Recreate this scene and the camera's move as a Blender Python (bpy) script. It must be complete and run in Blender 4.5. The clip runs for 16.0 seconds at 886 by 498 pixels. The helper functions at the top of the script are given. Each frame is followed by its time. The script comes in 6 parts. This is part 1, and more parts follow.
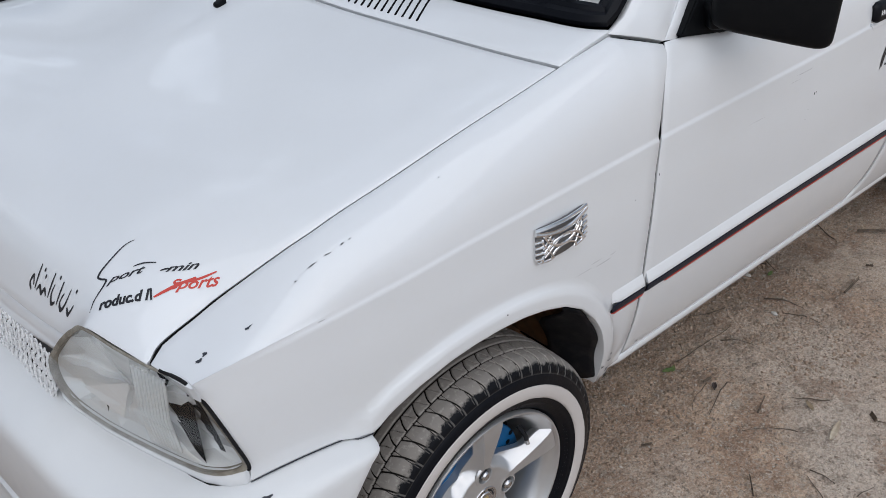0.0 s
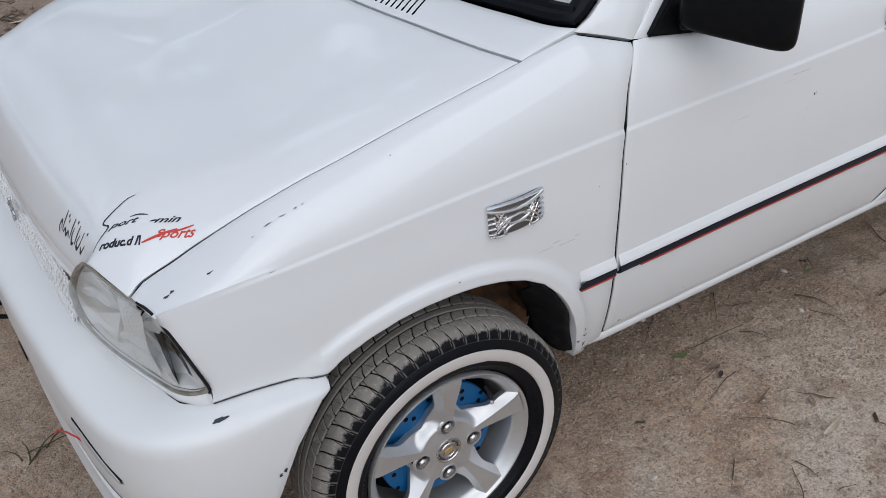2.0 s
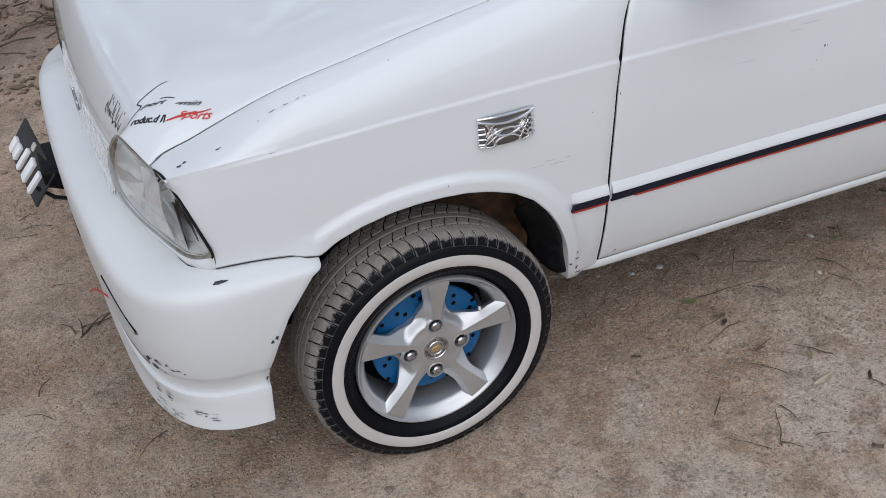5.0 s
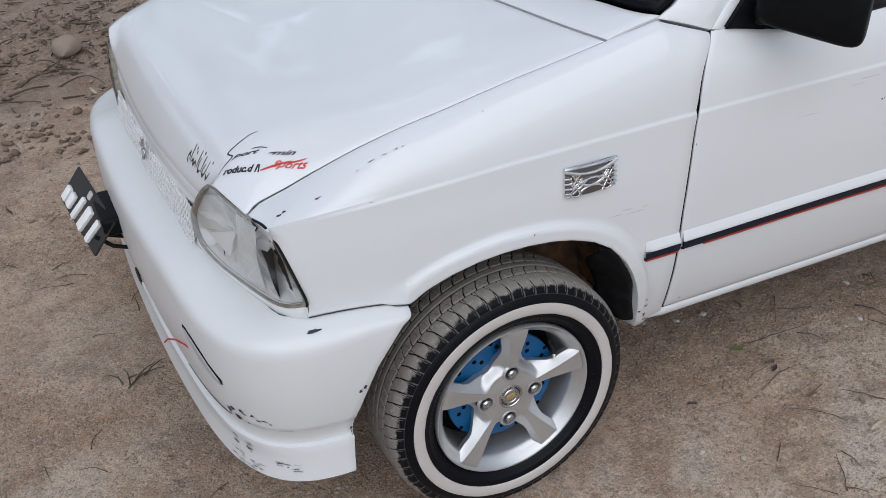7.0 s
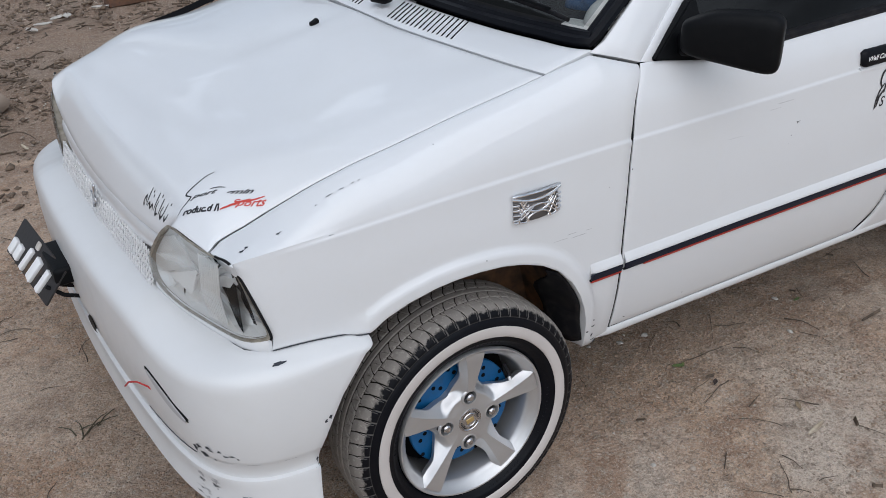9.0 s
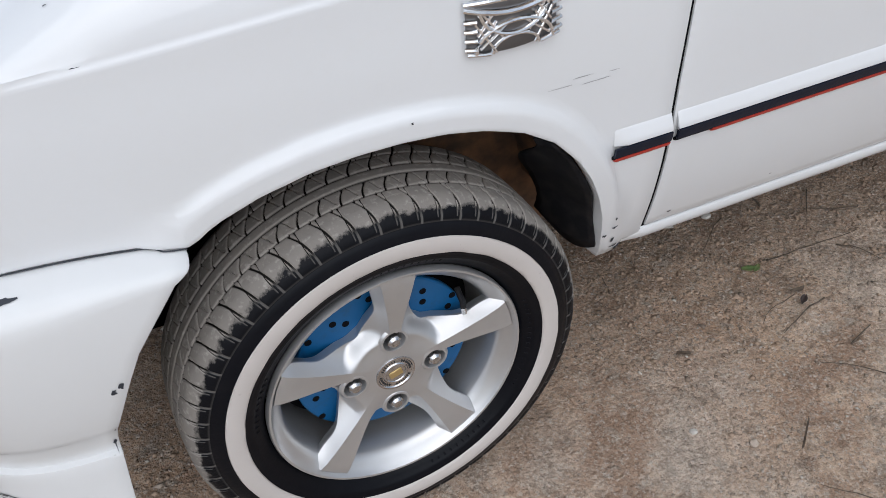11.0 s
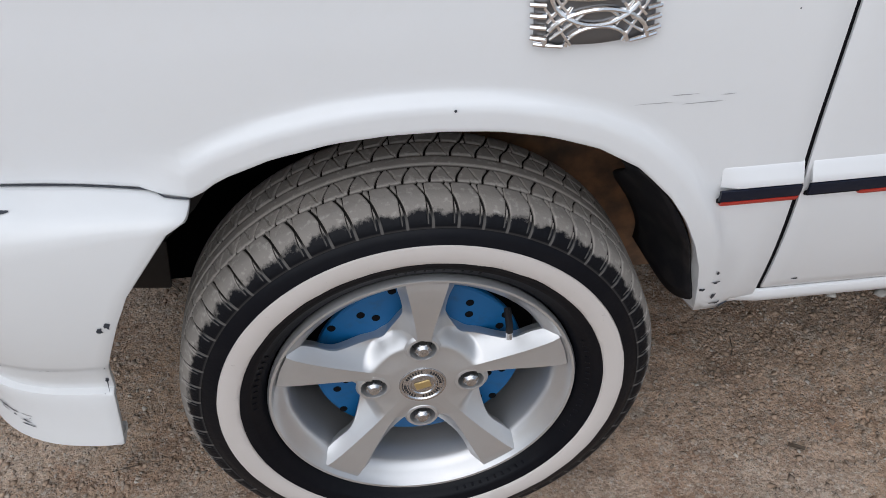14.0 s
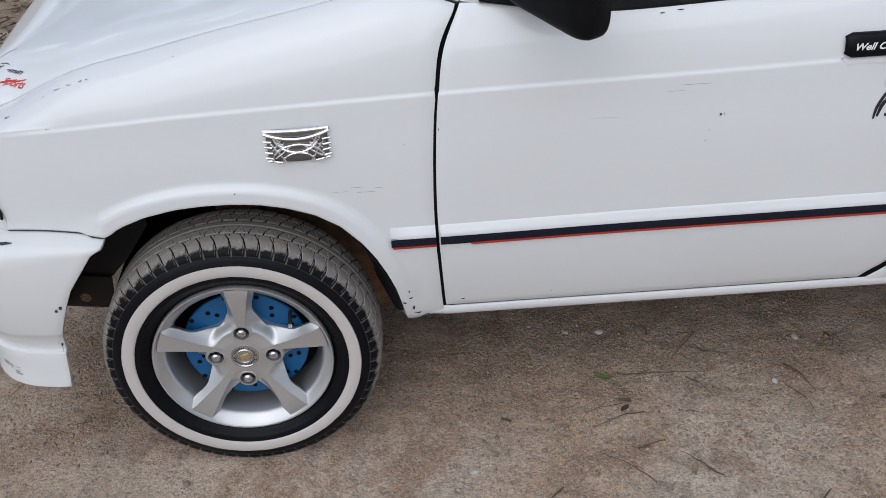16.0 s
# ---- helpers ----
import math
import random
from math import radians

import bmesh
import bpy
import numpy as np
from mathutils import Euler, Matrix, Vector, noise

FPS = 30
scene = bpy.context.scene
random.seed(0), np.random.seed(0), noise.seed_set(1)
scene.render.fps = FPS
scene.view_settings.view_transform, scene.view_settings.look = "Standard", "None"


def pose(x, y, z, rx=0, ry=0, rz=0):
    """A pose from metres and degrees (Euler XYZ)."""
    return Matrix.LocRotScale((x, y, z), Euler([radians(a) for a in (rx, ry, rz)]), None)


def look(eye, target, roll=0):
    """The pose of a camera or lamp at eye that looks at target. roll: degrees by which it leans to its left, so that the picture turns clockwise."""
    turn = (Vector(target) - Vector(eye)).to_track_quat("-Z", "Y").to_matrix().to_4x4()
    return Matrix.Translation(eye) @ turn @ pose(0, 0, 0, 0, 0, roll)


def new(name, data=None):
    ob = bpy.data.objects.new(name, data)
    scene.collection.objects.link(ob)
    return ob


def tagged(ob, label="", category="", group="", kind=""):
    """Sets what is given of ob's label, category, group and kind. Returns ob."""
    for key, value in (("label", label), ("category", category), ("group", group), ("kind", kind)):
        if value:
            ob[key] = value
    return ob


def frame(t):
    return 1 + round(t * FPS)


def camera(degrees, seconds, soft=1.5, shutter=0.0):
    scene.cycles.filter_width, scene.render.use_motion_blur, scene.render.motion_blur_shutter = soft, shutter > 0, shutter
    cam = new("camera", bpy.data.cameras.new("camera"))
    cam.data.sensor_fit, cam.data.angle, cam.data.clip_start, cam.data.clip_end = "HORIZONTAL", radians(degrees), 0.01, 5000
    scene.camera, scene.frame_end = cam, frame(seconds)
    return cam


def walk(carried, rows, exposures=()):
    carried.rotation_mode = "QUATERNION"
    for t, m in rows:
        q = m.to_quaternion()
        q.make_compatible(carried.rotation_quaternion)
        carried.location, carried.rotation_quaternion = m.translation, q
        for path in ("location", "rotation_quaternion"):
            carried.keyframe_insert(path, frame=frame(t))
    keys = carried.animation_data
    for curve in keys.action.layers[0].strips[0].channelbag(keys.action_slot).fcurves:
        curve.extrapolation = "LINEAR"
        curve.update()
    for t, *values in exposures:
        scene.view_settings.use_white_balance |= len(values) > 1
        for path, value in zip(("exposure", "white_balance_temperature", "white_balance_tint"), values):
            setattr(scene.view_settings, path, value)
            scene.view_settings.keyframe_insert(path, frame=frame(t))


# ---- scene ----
cam = camera(52.2, 16.0, soft=0.75)
PATH = [
    (0, (-0.719, -0.738, 1.485), (0.363, 0.516, 0.364), -1.1),
    (0.5, (-0.633, -0.864, 1.502), (0.33, 0.449, 0.342), -2.1),
    (1, (-0.593, -0.98, 1.489), (0.238, 0.416, 0.323), -3.4),
    (1.5, (-0.581, -1.012, 1.5), (0.211, 0.389, 0.312), -3.8),
    (2, (-0.566, -1.034, 1.554), (0.241, 0.395, 0.411), -3.8),
    (2.5, (-0.573, -1.061, 1.569), (0.26, 0.419, 0.513), -3.9),
    (3, (-0.571, -1.099, 1.54), (0.224, 0.387, 0.462), -4.4),
    (3.5, (-0.605, -1.175, 1.529), (0.172, 0.288, 0.41), -4.2),
    (3.7, (-0.627, -1.228, 1.528), (0.14, 0.234, 0.398), -3.5),
    (5.8, (-0.416, -1.305, 1.501), (0.117, 0.228, 0.333), -4.0),
    (6, (-0.433, -1.3, 1.501), (0.099, 0.236, 0.336), -4.0),
    (6.5, (-0.561, -1.246, 1.509), (-0.018, 0.298, 0.359), -3.8),
    (7, (-0.691, -1.219, 1.525), (0.003, 0.318, 0.448), -1.8),
    (7.5, (-0.733, -1.22, 1.528), (0.109, 0.272, 0.496), -0.8),
    (8, (-0.765, -1.249, 1.533), (0.089, 0.253, 0.527), -1.0),
    (8.5, (-0.781, -1.256, 1.528), (0.069, 0.253, 0.528), -1.3),
    (9, (-0.766, -1.262, 1.531), (0.09, 0.249, 0.539), -1.8),
    (9.2, (-0.762, -1.27, 1.521), (0.1, 0.236, 0.527), -1.9),
    (11.3, (-0.184, -0.557, 1.081), (0.313, 0.778, -0.323), -2.5),
    (11.5, (-0.168, -0.465, 1.016), (0.261, 0.86, -0.419), -2.4),
    (12, (-0.156, -0.441, 0.969), (0.177, 0.891, -0.486), -0.9),
    (12.5, (-0.104, -0.526, 0.99), (0.094, 0.834, -0.463), -1.9),
    (13, (-0.036, -0.589, 1.016), (0.079, 0.808, -0.41), -2.8),
    (13.5, (-0.025, -0.61, 1.024), (0.079, 0.819, -0.372), -2.9),
    (14, (-0.018, -0.671, 1.099), (0.094, 0.799, -0.253), -2.2),
    (14.5, (0.041, -0.928, 1.304), (0.133, 0.63, 0.054), -2.9),
    (15, (0.08, -1.281, 1.423), (0.192, 0.374, 0.306), -1.4),
    (15.5, (0.198, -1.363, 1.452), (0.285, 0.282, 0.318), -2.0),
    (16, (0.398, -1.39, 1.452), (0.417, 0.259, 0.32), -3.5),
]
walk(cam, [(t, look(eye, target, roll)) for t, eye, target, roll in PATH], [(0, -0.02, 6030, 10), (3.7, -0.02, 6030, 10), (5.8, 0.02, 6000, 10), (9.2, 0.05, 6000, 10), (11.3, 0.24, 6080, 10), (13.5, 0.24, 6080, 10), (14.5, 0.08, 6030, 10), (16, 0.05, 6000, 10)])


# ---- world and light ----
world = bpy.data.worlds.new("world")
scene.world = world
world.use_nodes = True
wn = world.node_tree
wn.nodes.clear()
SUN_EL, SUN_AZ = 50.0, 198.0


def wnode(kind, **kw):
    n = wn.nodes.new(kind)
    for k, v in kw.items():
        n.inputs[k].default_value = v
    return n


sky = wnode("ShaderNodeTexSky")
sky.sky_type, sky.sun_disc = "NISHITA", False
sky.sun_elevation, sky.sun_rotation = radians(SUN_EL), radians(SUN_AZ)
sky.air_density, sky.dust_density = 1.0, 3.0
coord = wnode("ShaderNodeTexCoord")
stretch = wnode("ShaderNodeMapping", Scale=(1.0, 1.0, 2.2))
puffs = wnode("ShaderNodeTexNoise", Scale=2.6, Detail=6.0, Roughness=0.55)
cover = wnode("ShaderNodeMapRange")
for k, v in (("From Min", 0.36), ("From Max", 0.62), ("To Min", 0.25), ("To Max", 0.97)):
    cover.inputs[k].default_value = v
cloud = wnode("ShaderNodeMix")
cloud.data_type = "RGBA"
cloud.inputs["B"].default_value = (7.6, 8.05, 8.5, 1)
back = wnode("ShaderNodeBackground", Strength=0.072)
wout = wnode("ShaderNodeOutputWorld")
wn.links.new(coord.outputs["Generated"], stretch.inputs["Vector"])
wn.links.new(stretch.outputs["Vector"], puffs.inputs["Vector"])
wn.links.new(puffs.outputs["Fac"], cover.inputs["Value"])
wn.links.new(cover.outputs["Result"], cloud.inputs["Factor"])
wn.links.new(sky.outputs["Color"], cloud.inputs["A"])
shade = wnode("ShaderNodeTexNoise", Scale=5.5, Detail=7.0, Roughness=0.6)
tone = wnode("ShaderNodeMapRange")
for k, v in (("From Min", 0.38), ("From Max", 0.62), ("To Min", 0.60), ("To Max", 1.30)):
    tone.inputs[k].default_value = v
bright = wnode("ShaderNodeVectorMath")
bright.operation = "SCALE"
wn.links.new(stretch.outputs["Vector"], shade.inputs["Vector"])
wn.links.new(shade.outputs["Fac"], tone.inputs["Value"])
wn.links.new(cloud.outputs["Result"], bright.inputs[0])
wn.links.new(tone.outputs["Result"], bright.inputs["Scale"])
breaks = wnode("ShaderNodeTexNoise", Scale=7.5, Detail=8.0, Roughness=0.62)
lit = wnode("ShaderNodeMapRange")
for k, v in (("From Min", 0.585), ("From Max", 0.61), ("To Min", 1.0), ("To Max", 1.9)):
    lit.inputs[k].default_value = v
glare = wnode("ShaderNodeVectorMath")
glare.operation = "SCALE"
wn.links.new(stretch.outputs["Vector"], breaks.inputs["Vector"])
wn.links.new(breaks.outputs["Fac"], lit.inputs["Value"])
wn.links.new(bright.outputs["Vector"], glare.inputs[0])
wn.links.new(lit.outputs["Result"], glare.inputs["Scale"])
wn.links.new(glare.outputs["Vector"], back.inputs["Color"])
wn.links.new(back.outputs["Background"], wout.inputs["Surface"])

sun = new("sun", bpy.data.lights.new("sun", "SUN"))
sun.data.energy, sun.data.angle, sun.data.color = 1.65, radians(85), (1.0, 0.985, 0.96)
az = radians(SUN_AZ)
sun_way = Vector((math.sin(az) * math.cos(radians(SUN_EL)), math.cos(az) * math.cos(radians(SUN_EL)), math.sin(radians(SUN_EL))))
sun.matrix_world = look(sun_way * 30, (0, 0, 0))


# ---- materials ----
class Mat:
    """A small builder of node materials."""

    def __init__(self, name, color, rough=0.5, metal=0.0, **inputs):
        self.m = bpy.data.materials.new(name)
        self.m.use_nodes = True
        self.t = self.m.node_tree
        self.b = self.t.nodes["Principled BSDF"]
        self.b.inputs["Base Color"].default_value = (*color, 1)
        self.b.inputs["Roughness"].default_value = rough
        self.b.inputs["Metallic"].default_value = metal
        for k, v in inputs.items():
            self.b.inputs[k.replace("_", " ")].default_value = v
        self.color = (*color, 1)

    def node(self, kind, **kw):
        n = self.t.nodes.new(kind)
        for k, v in kw.items():
            n.inputs[k.replace("_", " ")].default_value = v
        return n

    def link(self, a, b):
        self.t.links.new(a, b)
        return self

    def noise(self, scale, detail=4.0, rough=0.55, squash=(1, 1, 1)):
        c = self.node("ShaderNodeTexCoord")
        mp = self.node("ShaderNodeMapping", Scale=squash)
        n = self.node("ShaderNodeTexNoise", Scale=scale, Detail=detail, Roughness=rough)
        self.link(c.outputs["Object"], mp.inputs["Vector"]).link(mp.outputs["Vector"], n.inputs["Vector"])
        return n.outputs["Fac"]

    def ramp(self, value, lo, hi, a=0.0, b=1.0):
        r = self.node("ShaderNodeMapRange")
        for k, v in (("From Min", lo), ("From Max", hi), ("To Min", a), ("To Max", b)):
            r.inputs[k].default_value = v
        self.link(value, r.inputs["Value"])
        return r.outputs["Result"]

    def mix(self, fac, color, base=None):
        """Lays a colour over the base colour by a factor."""
        x = self.node("ShaderNodeMix")
        x.data_type = "RGBA"
        x.inputs["B"].default_value = (*color, 1)
        sock = self.b.inputs["Base Color"]
        if sock.is_linked:
            self.link(sock.links[0].from_socket, x.inputs["A"])
        else:
            x.inputs["A"].default_value = self.color
        self.link(fac, x.inputs["Factor"]).link(x.outputs["Result"], sock)
        return self

    def rough(self, value):
        return self.link(value, self.b.inputs["Roughness"])

    def bump(self, value, strength=0.3, distance=0.002):
        n = self.node("ShaderNodeBump", Strength=strength, Distance=distance)
        self.link(value, n.inputs["Height"])
        sock = self.b.inputs["Normal"]
        if sock.is_linked:
            self.link(sock.links[0].from_socket, n.inputs["Normal"])
        self.link(n.outputs["Normal"], sock)
        return self


def paint_material(name="white_paint"):
    m = Mat(name, (0.70, 0.71, 0.725), 0.42, Coat_Weight=1.0, Coat_Roughness=0.025, Specular_IOR_Level=0.2)
    m.mix(m.ramp(m.noise(3.5, 5), 0.45, 0.75, 0, 0.25), (0.66, 0.66, 0.65))
    m.mix(m.ramp(m.noise(60, 3), 0.55, 0.8, 0, 0.12), (0.66, 0.65, 0.62))
    m.rough(m.ramp(m.noise(14, 4), 0.3, 0.7, 0.36, 0.5))
    m.bump(m.noise(5.0, 2), 0.05, 0.01)
    return m.m


PAINT = paint_material()


def bumper_material():
    m = Mat("bumper_paint", (0.67, 0.675, 0.68), 0.45, Coat_Weight=0.4, Coat_Roughness=0.18)
    m.mix(m.ramp(m.noise(9, 5), 0.5, 0.8, 0, 0.3), (0.60, 0.595, 0.58))
    m.rough(m.ramp(m.noise(18, 4), 0.3, 0.7, 0.38, 0.55))
    m.bump(m.noise(9.0, 3), 0.08, 0.01)
    return m.m


BUMPER = bumper_material()


def rubber_material(name, color, rough=0.55, dust=0.3, gloss=0.0):
    m = Mat(name, color, rough, Coat_Weight=gloss, Coat_Roughness=0.25, Specular_IOR_Level=0.11)
    m.mix(m.ramp(m.noise(40, 5), 0.45, 0.8, 0, dust), (0.12, 0.105, 0.09))
    m.bump(m.noise(180, 4), 0.25, 0.001)
    return m.m


BLACK_RUBBER = rubber_material("black_rubber", (0.010, 0.010, 0.012), 0.55, 0.15)
BLACK_PLASTIC = rubber_material("black_plastic", (0.004, 0.0045, 0.0055), 0.5, 0.02)
GLOSS_BLACK = rubber_material("painted_black", (0.003, 0.0036, 0.006), 0.4, 0.02, 0.06)
TRIM_NAVY = rubber_material("navy_trim", (0.009, 0.012, 0.024), 0.35, 0.03, 0.2)
# near black for the underside; also stands for shade in gaps, slots and holes
DARK = Mat("underside_and_gap_shade", (0.005, 0.005, 0.006), 0.95, Specular_IOR_Level=0.1).m
# grey that stands for the shaded inside of the bumper's white recess
SLOT_SHADE_GREY = Mat("slot_shade_grey", (0.42, 0.42, 0.43), 0.55).m
DECAL_BLACK = Mat("black_vinyl", (0.01, 0.01, 0.014), 0.4).m
DECAL_RED = Mat("red_vinyl", (0.50, 0.04, 0.025), 0.4).m
WHITE_PRINT = Mat("white_print", (0.8, 0.8, 0.8), 0.5).m
CHIP = Mat("bare_primer_chip", (0.03, 0.034, 0.045), 0.7).m
SCRATCH = Mat("grey_scratch", (0.33, 0.33, 0.34), 0.6).m


def tread_material():
    m = Mat("dusty_tread_rubber", (0.205, 0.188, 0.172), 0.9, Specular_IOR_Level=0.12)
    at = m.node("ShaderNodeAttribute")
    at.attribute_name = "groove"
    m.mix(m.ramp(m.noise(28, 5), 0.35, 0.7, 0, 0.75), (0.23, 0.210, 0.188))
    m.mix(m.ramp(m.noise(130, 4), 0.55, 0.75, 0, 0.7), (0.38, 0.36, 0.33))
    # colour follows groove depth: pale at the rims, near black further down
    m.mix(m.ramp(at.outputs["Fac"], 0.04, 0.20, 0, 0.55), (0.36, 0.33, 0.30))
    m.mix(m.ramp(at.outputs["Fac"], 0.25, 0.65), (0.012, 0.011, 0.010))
    ed = m.node("ShaderNodeAttribute")
    ed.attribute_name = "edge"
    wob = m.node("ShaderNodeMath")
    wob.operation = "ADD"
    m.link(ed.outputs["Fac"], wob.inputs[0]).link(m.ramp(m.noise(38, 6, 0.7), 0.3, 0.7, -0.18, 0.18), wob.inputs[1])
    m.mix(m.ramp(wob.outputs[0], 0.54, 0.68), (0.004, 0.0045, 0.0065))
    worn = m.node("ShaderNodeMath")
    worn.operation = "MULTIPLY"
    m.link(m.ramp(at.outputs["Fac"], 0.15, 0.6), worn.inputs[0]).link(m.ramp(ed.outputs["Fac"], 0.50, 0.72, 0, 0.55), worn.inputs[1])
    m.mix(worn.outputs[0], (0.16, 0.15, 0.14))
    m.rough(m.ramp(wob.outputs[0], 0.58, 0.66, 0.88, 0.45))
    m.bump(m.noise(220, 5), 0.4, 0.0015)
    return m.m


TREAD = tread_material()


def whitewall_material():
    m = Mat("whitewall_rubber", (0.53, 0.49, 0.465), 0.65)
    m.mix(m.ramp(m.noise(16, 5), 0.4, 0.75, 0, 0.35), (0.45, 0.41, 0.38))
    m.mix(m.ramp(m.noise(90, 5, 0.7), 0.66, 0.72, 0, 0.7), (0.30, 0.27, 0.24))
    m.bump(m.noise(120, 4), 0.15, 0.001)
    return m.m


WHITEWALL = whitewall_material()


def alloy_material():
    m = Mat("silver_alloy_paint", (0.55, 0.55, 0.555), 0.37, 0.75, Coat_Weight=0.25, Coat_Roughness=0.10)
    m.mix(m.ramp(m.noise(25, 5), 0.5, 0.8, 0, 0.45), (0.48, 0.475, 0.47))
    m.rough(m.ramp(m.noise(40, 4), 0.3, 0.7, 0.33, 0.41))
    m.bump(m.noise(350, 2), 0.08, 0.0005)
    return m.m


ALLOY = alloy_material()
CHROME = Mat("chrome", (0.82, 0.82, 0.83), 0.12, 1.0).m
DULL_CHROME = Mat("worn_chrome", (0.55, 0.55, 0.56), 0.25, 1.0).m


def blue_material():
    m = Mat("blue_painted_plate", (0.003, 0.095, 0.26), 0.5, Coat_Weight=0.1)
    m.mix(m.ramp(m.noise(45, 5), 0.55, 0.75, 0, 0.6), (0.02, 0.055, 0.10))
    return m.m


BLUE = blue_material()


def rust_material():
    m = Mat("rusty_steel", (0.24, 0.13, 0.07), 0.9)
    m.mix(m.ramp(m.noise(22, 6), 0.4, 0.65), (0.09, 0.062, 0.045))
    m.bump(m.noise(90, 5), 0.5, 0.002)
    return m.m


RUST = rust_material()


def glass_material(name, tint, gloss=1.45):
    m = bpy.data.materials.new(name)
    m.use_nodes = True
    t = m.node_tree
    t.nodes.clear()
    out, mixer = t.nodes.new("ShaderNodeOutputMaterial"), t.nodes.new("ShaderNodeMixShader")
    clear, shine, fr = t.nodes.new("ShaderNodeBsdfTransparent"), t.nodes.new("ShaderNodeBsdfGlossy"), t.nodes.new("ShaderNodeFresnel")
    clear.inputs["Color"].default_value = (*tint, 1)
    shine.inputs["Roughness"].default_value = 0.03
    fr.inputs["IOR"].default_value = gloss
    t.links.new(fr.outputs[0], mixer.inputs[0])
    t.links.new(clear.outputs[0], mixer.inputs[1])
    t.links.new(shine.outputs[0], mixer.inputs[2])
    t.links.new(mixer.outputs[0], out.inputs[0])
    return m


LENS = glass_material("headlight_lens", (0.97, 0.97, 0.955), 1.5)
GLASS = glass_material("window_glass", (0.62, 0.66, 0.66), 1.5)
TINTED = glass_material("tinted_glass", (0.04, 0.045, 0.05), 1.45)


def ground_material():
    m = Mat("packed_dirt", (0.56, 0.40, 0.288), 0.95, Specular_IOR_Level=0.25)
    m.mix(m.ramp(m.noise(0.9, 5), 0.42, 0.62), (0.61, 0.485, 0.38))
    m.mix(m.ramp(m.noise(2.7, 6), 0.50, 0.66, 0, 0.85), (0.42, 0.25, 0.155))
    m.mix(m.ramp(m.noise(7.0, 6), 0.48, 0.64, 0, 0.6), (0.29, 0.20, 0.145))
    # paler away from the car: grey gravel, plus its shade gradient put into colour
    c, s = m.node("ShaderNodeTexCoord"), m.node("ShaderNodeSeparateXYZ")
    m.link(c.outputs["Object"], s.inputs["Vector"])
    strip = m.node("ShaderNodeMath")
    strip.operation = "ADD"
    m.link(m.ramp(s.outputs["Y"], 0.30, -0.45, 0.0, 1.0), strip.inputs[0]).link(m.ramp(m.noise(1.6, 5, 0.6), 0.3, 0.7, -0.5, 0.5), strip.inputs[1])
    m.mix(m.ramp(strip.outputs[0], 0.20, 0.90, 0, 0.9), (0.67, 0.56, 0.46))
    m.mix(m.ramp(m.noise(2.1, 5), 0.50, 0.64, 0, 0.65), (0.60, 0.41, 0.27))
    m.mix(m.ramp(m.noise(4.3, 7, 0.68), 0.51, 0.60, 0, 0.75), (0.34, 0.215, 0.145))
    m.mix(m.ramp(m.noise(13, 7, 0.75), 0.54, 0.61, 0, 0.62), (0.19, 0.13, 0.092))
    m.mix(m.ramp(m.noise(26, 7, 0.7), 0.56, 0.65, 0, 0.7), (0.55, 0.47, 0.385))
    m.mix(m.ramp(m.noise(48, 6, 0.75), 0.54, 0.64, 0, 0.45), (0.19, 0.138, 0.10))
    m.mix(m.ramp(m.noise(120, 5, 0.75), 0.57, 0.65, 0, 0.75), (0.66, 0.59, 0.52))
    m.mix(m.ramp(m.noise(210, 4, 0.75), 0.57, 0.66, 0, 0.40), (0.16, 0.12, 0.09))
    soil = m.node("ShaderNodeMath")
    soil.operation = "ADD"
    m.link(m.ramp(s.outputs["Y"], 1.9, 3.1), soil.inputs[0]).link(m.ramp(m.noise(1.7, 6, 0.65), 0.3, 0.7, -0.5, 0.5), soil.inputs[1])
    m.mix(m.ramp(soil.outputs[0], 0.35, 0.75, 0, 0.7), (0.20, 0.135, 0.095))
    for scale, dark, light in ((110, 0.22, 0.20), (210, 0.32, 0.40), (380, 0.28, 0.40)):
        c, v = m.node("ShaderNodeTexCoord"), m.node("ShaderNodeTexVoronoi", Scale=scale)
        m.link(c.outputs["Object"], v.inputs["Vector"])
        s = m.node("ShaderNodeSeparateColor")
        m.link(v.outputs["Color"], s.inputs["Color"])
        m.mix(m.ramp(s.outputs["Red"], 0.62, 0.90, 0, dark), (0.13, 0.09, 0.065))
        m.mix(m.ramp(s.outputs["Green"], 0.80, 0.97, 0, light), (0.60, 0.53, 0.45))
        m.bump(m.ramp(v.outputs["Distance"], 0.0, 0.7, 1, 0), 0.5, 0.4 / scale)
    m.bump(m.noise(9, 6), 0.5, 0.022)
    m.bump(m.noise(24, 6, 0.7), 0.8, 0.018)
    m.bump(m.noise(60, 6, 0.75), 0.8, 0.008)
    m.bump(m.noise(190, 4, 0.75), 0.5, 0.0022)
    return m.m


DIRT = ground_material()


def stone_material():
    m = Mat("gravel_stone", (0.48, 0.40, 0.33), 0.9)
    g = m.node("ShaderNodeNewGeometry")
    m.mix(m.ramp(g.outputs["Random Per Island"], 0.0, 0.8, 0, 0.85), (0.18, 0.13, 0.095))
    m.mix(m.ramp(g.outputs["Random Per Island"], 0.90, 0.99, 0, 0.8), (0.62, 0.57, 0.50))
    m.mix(m.ramp(m.noise(120, 4), 0.45, 0.7, 0, 0.5), (0.24, 0.19, 0.145))
    m.bump(m.noise(200, 4), 0.5, 0.002)
    return m.m


BLACK_STEEL = Mat("black_steel", (0.012, 0.011, 0.011), 0.6).m
STONE = stone_material()


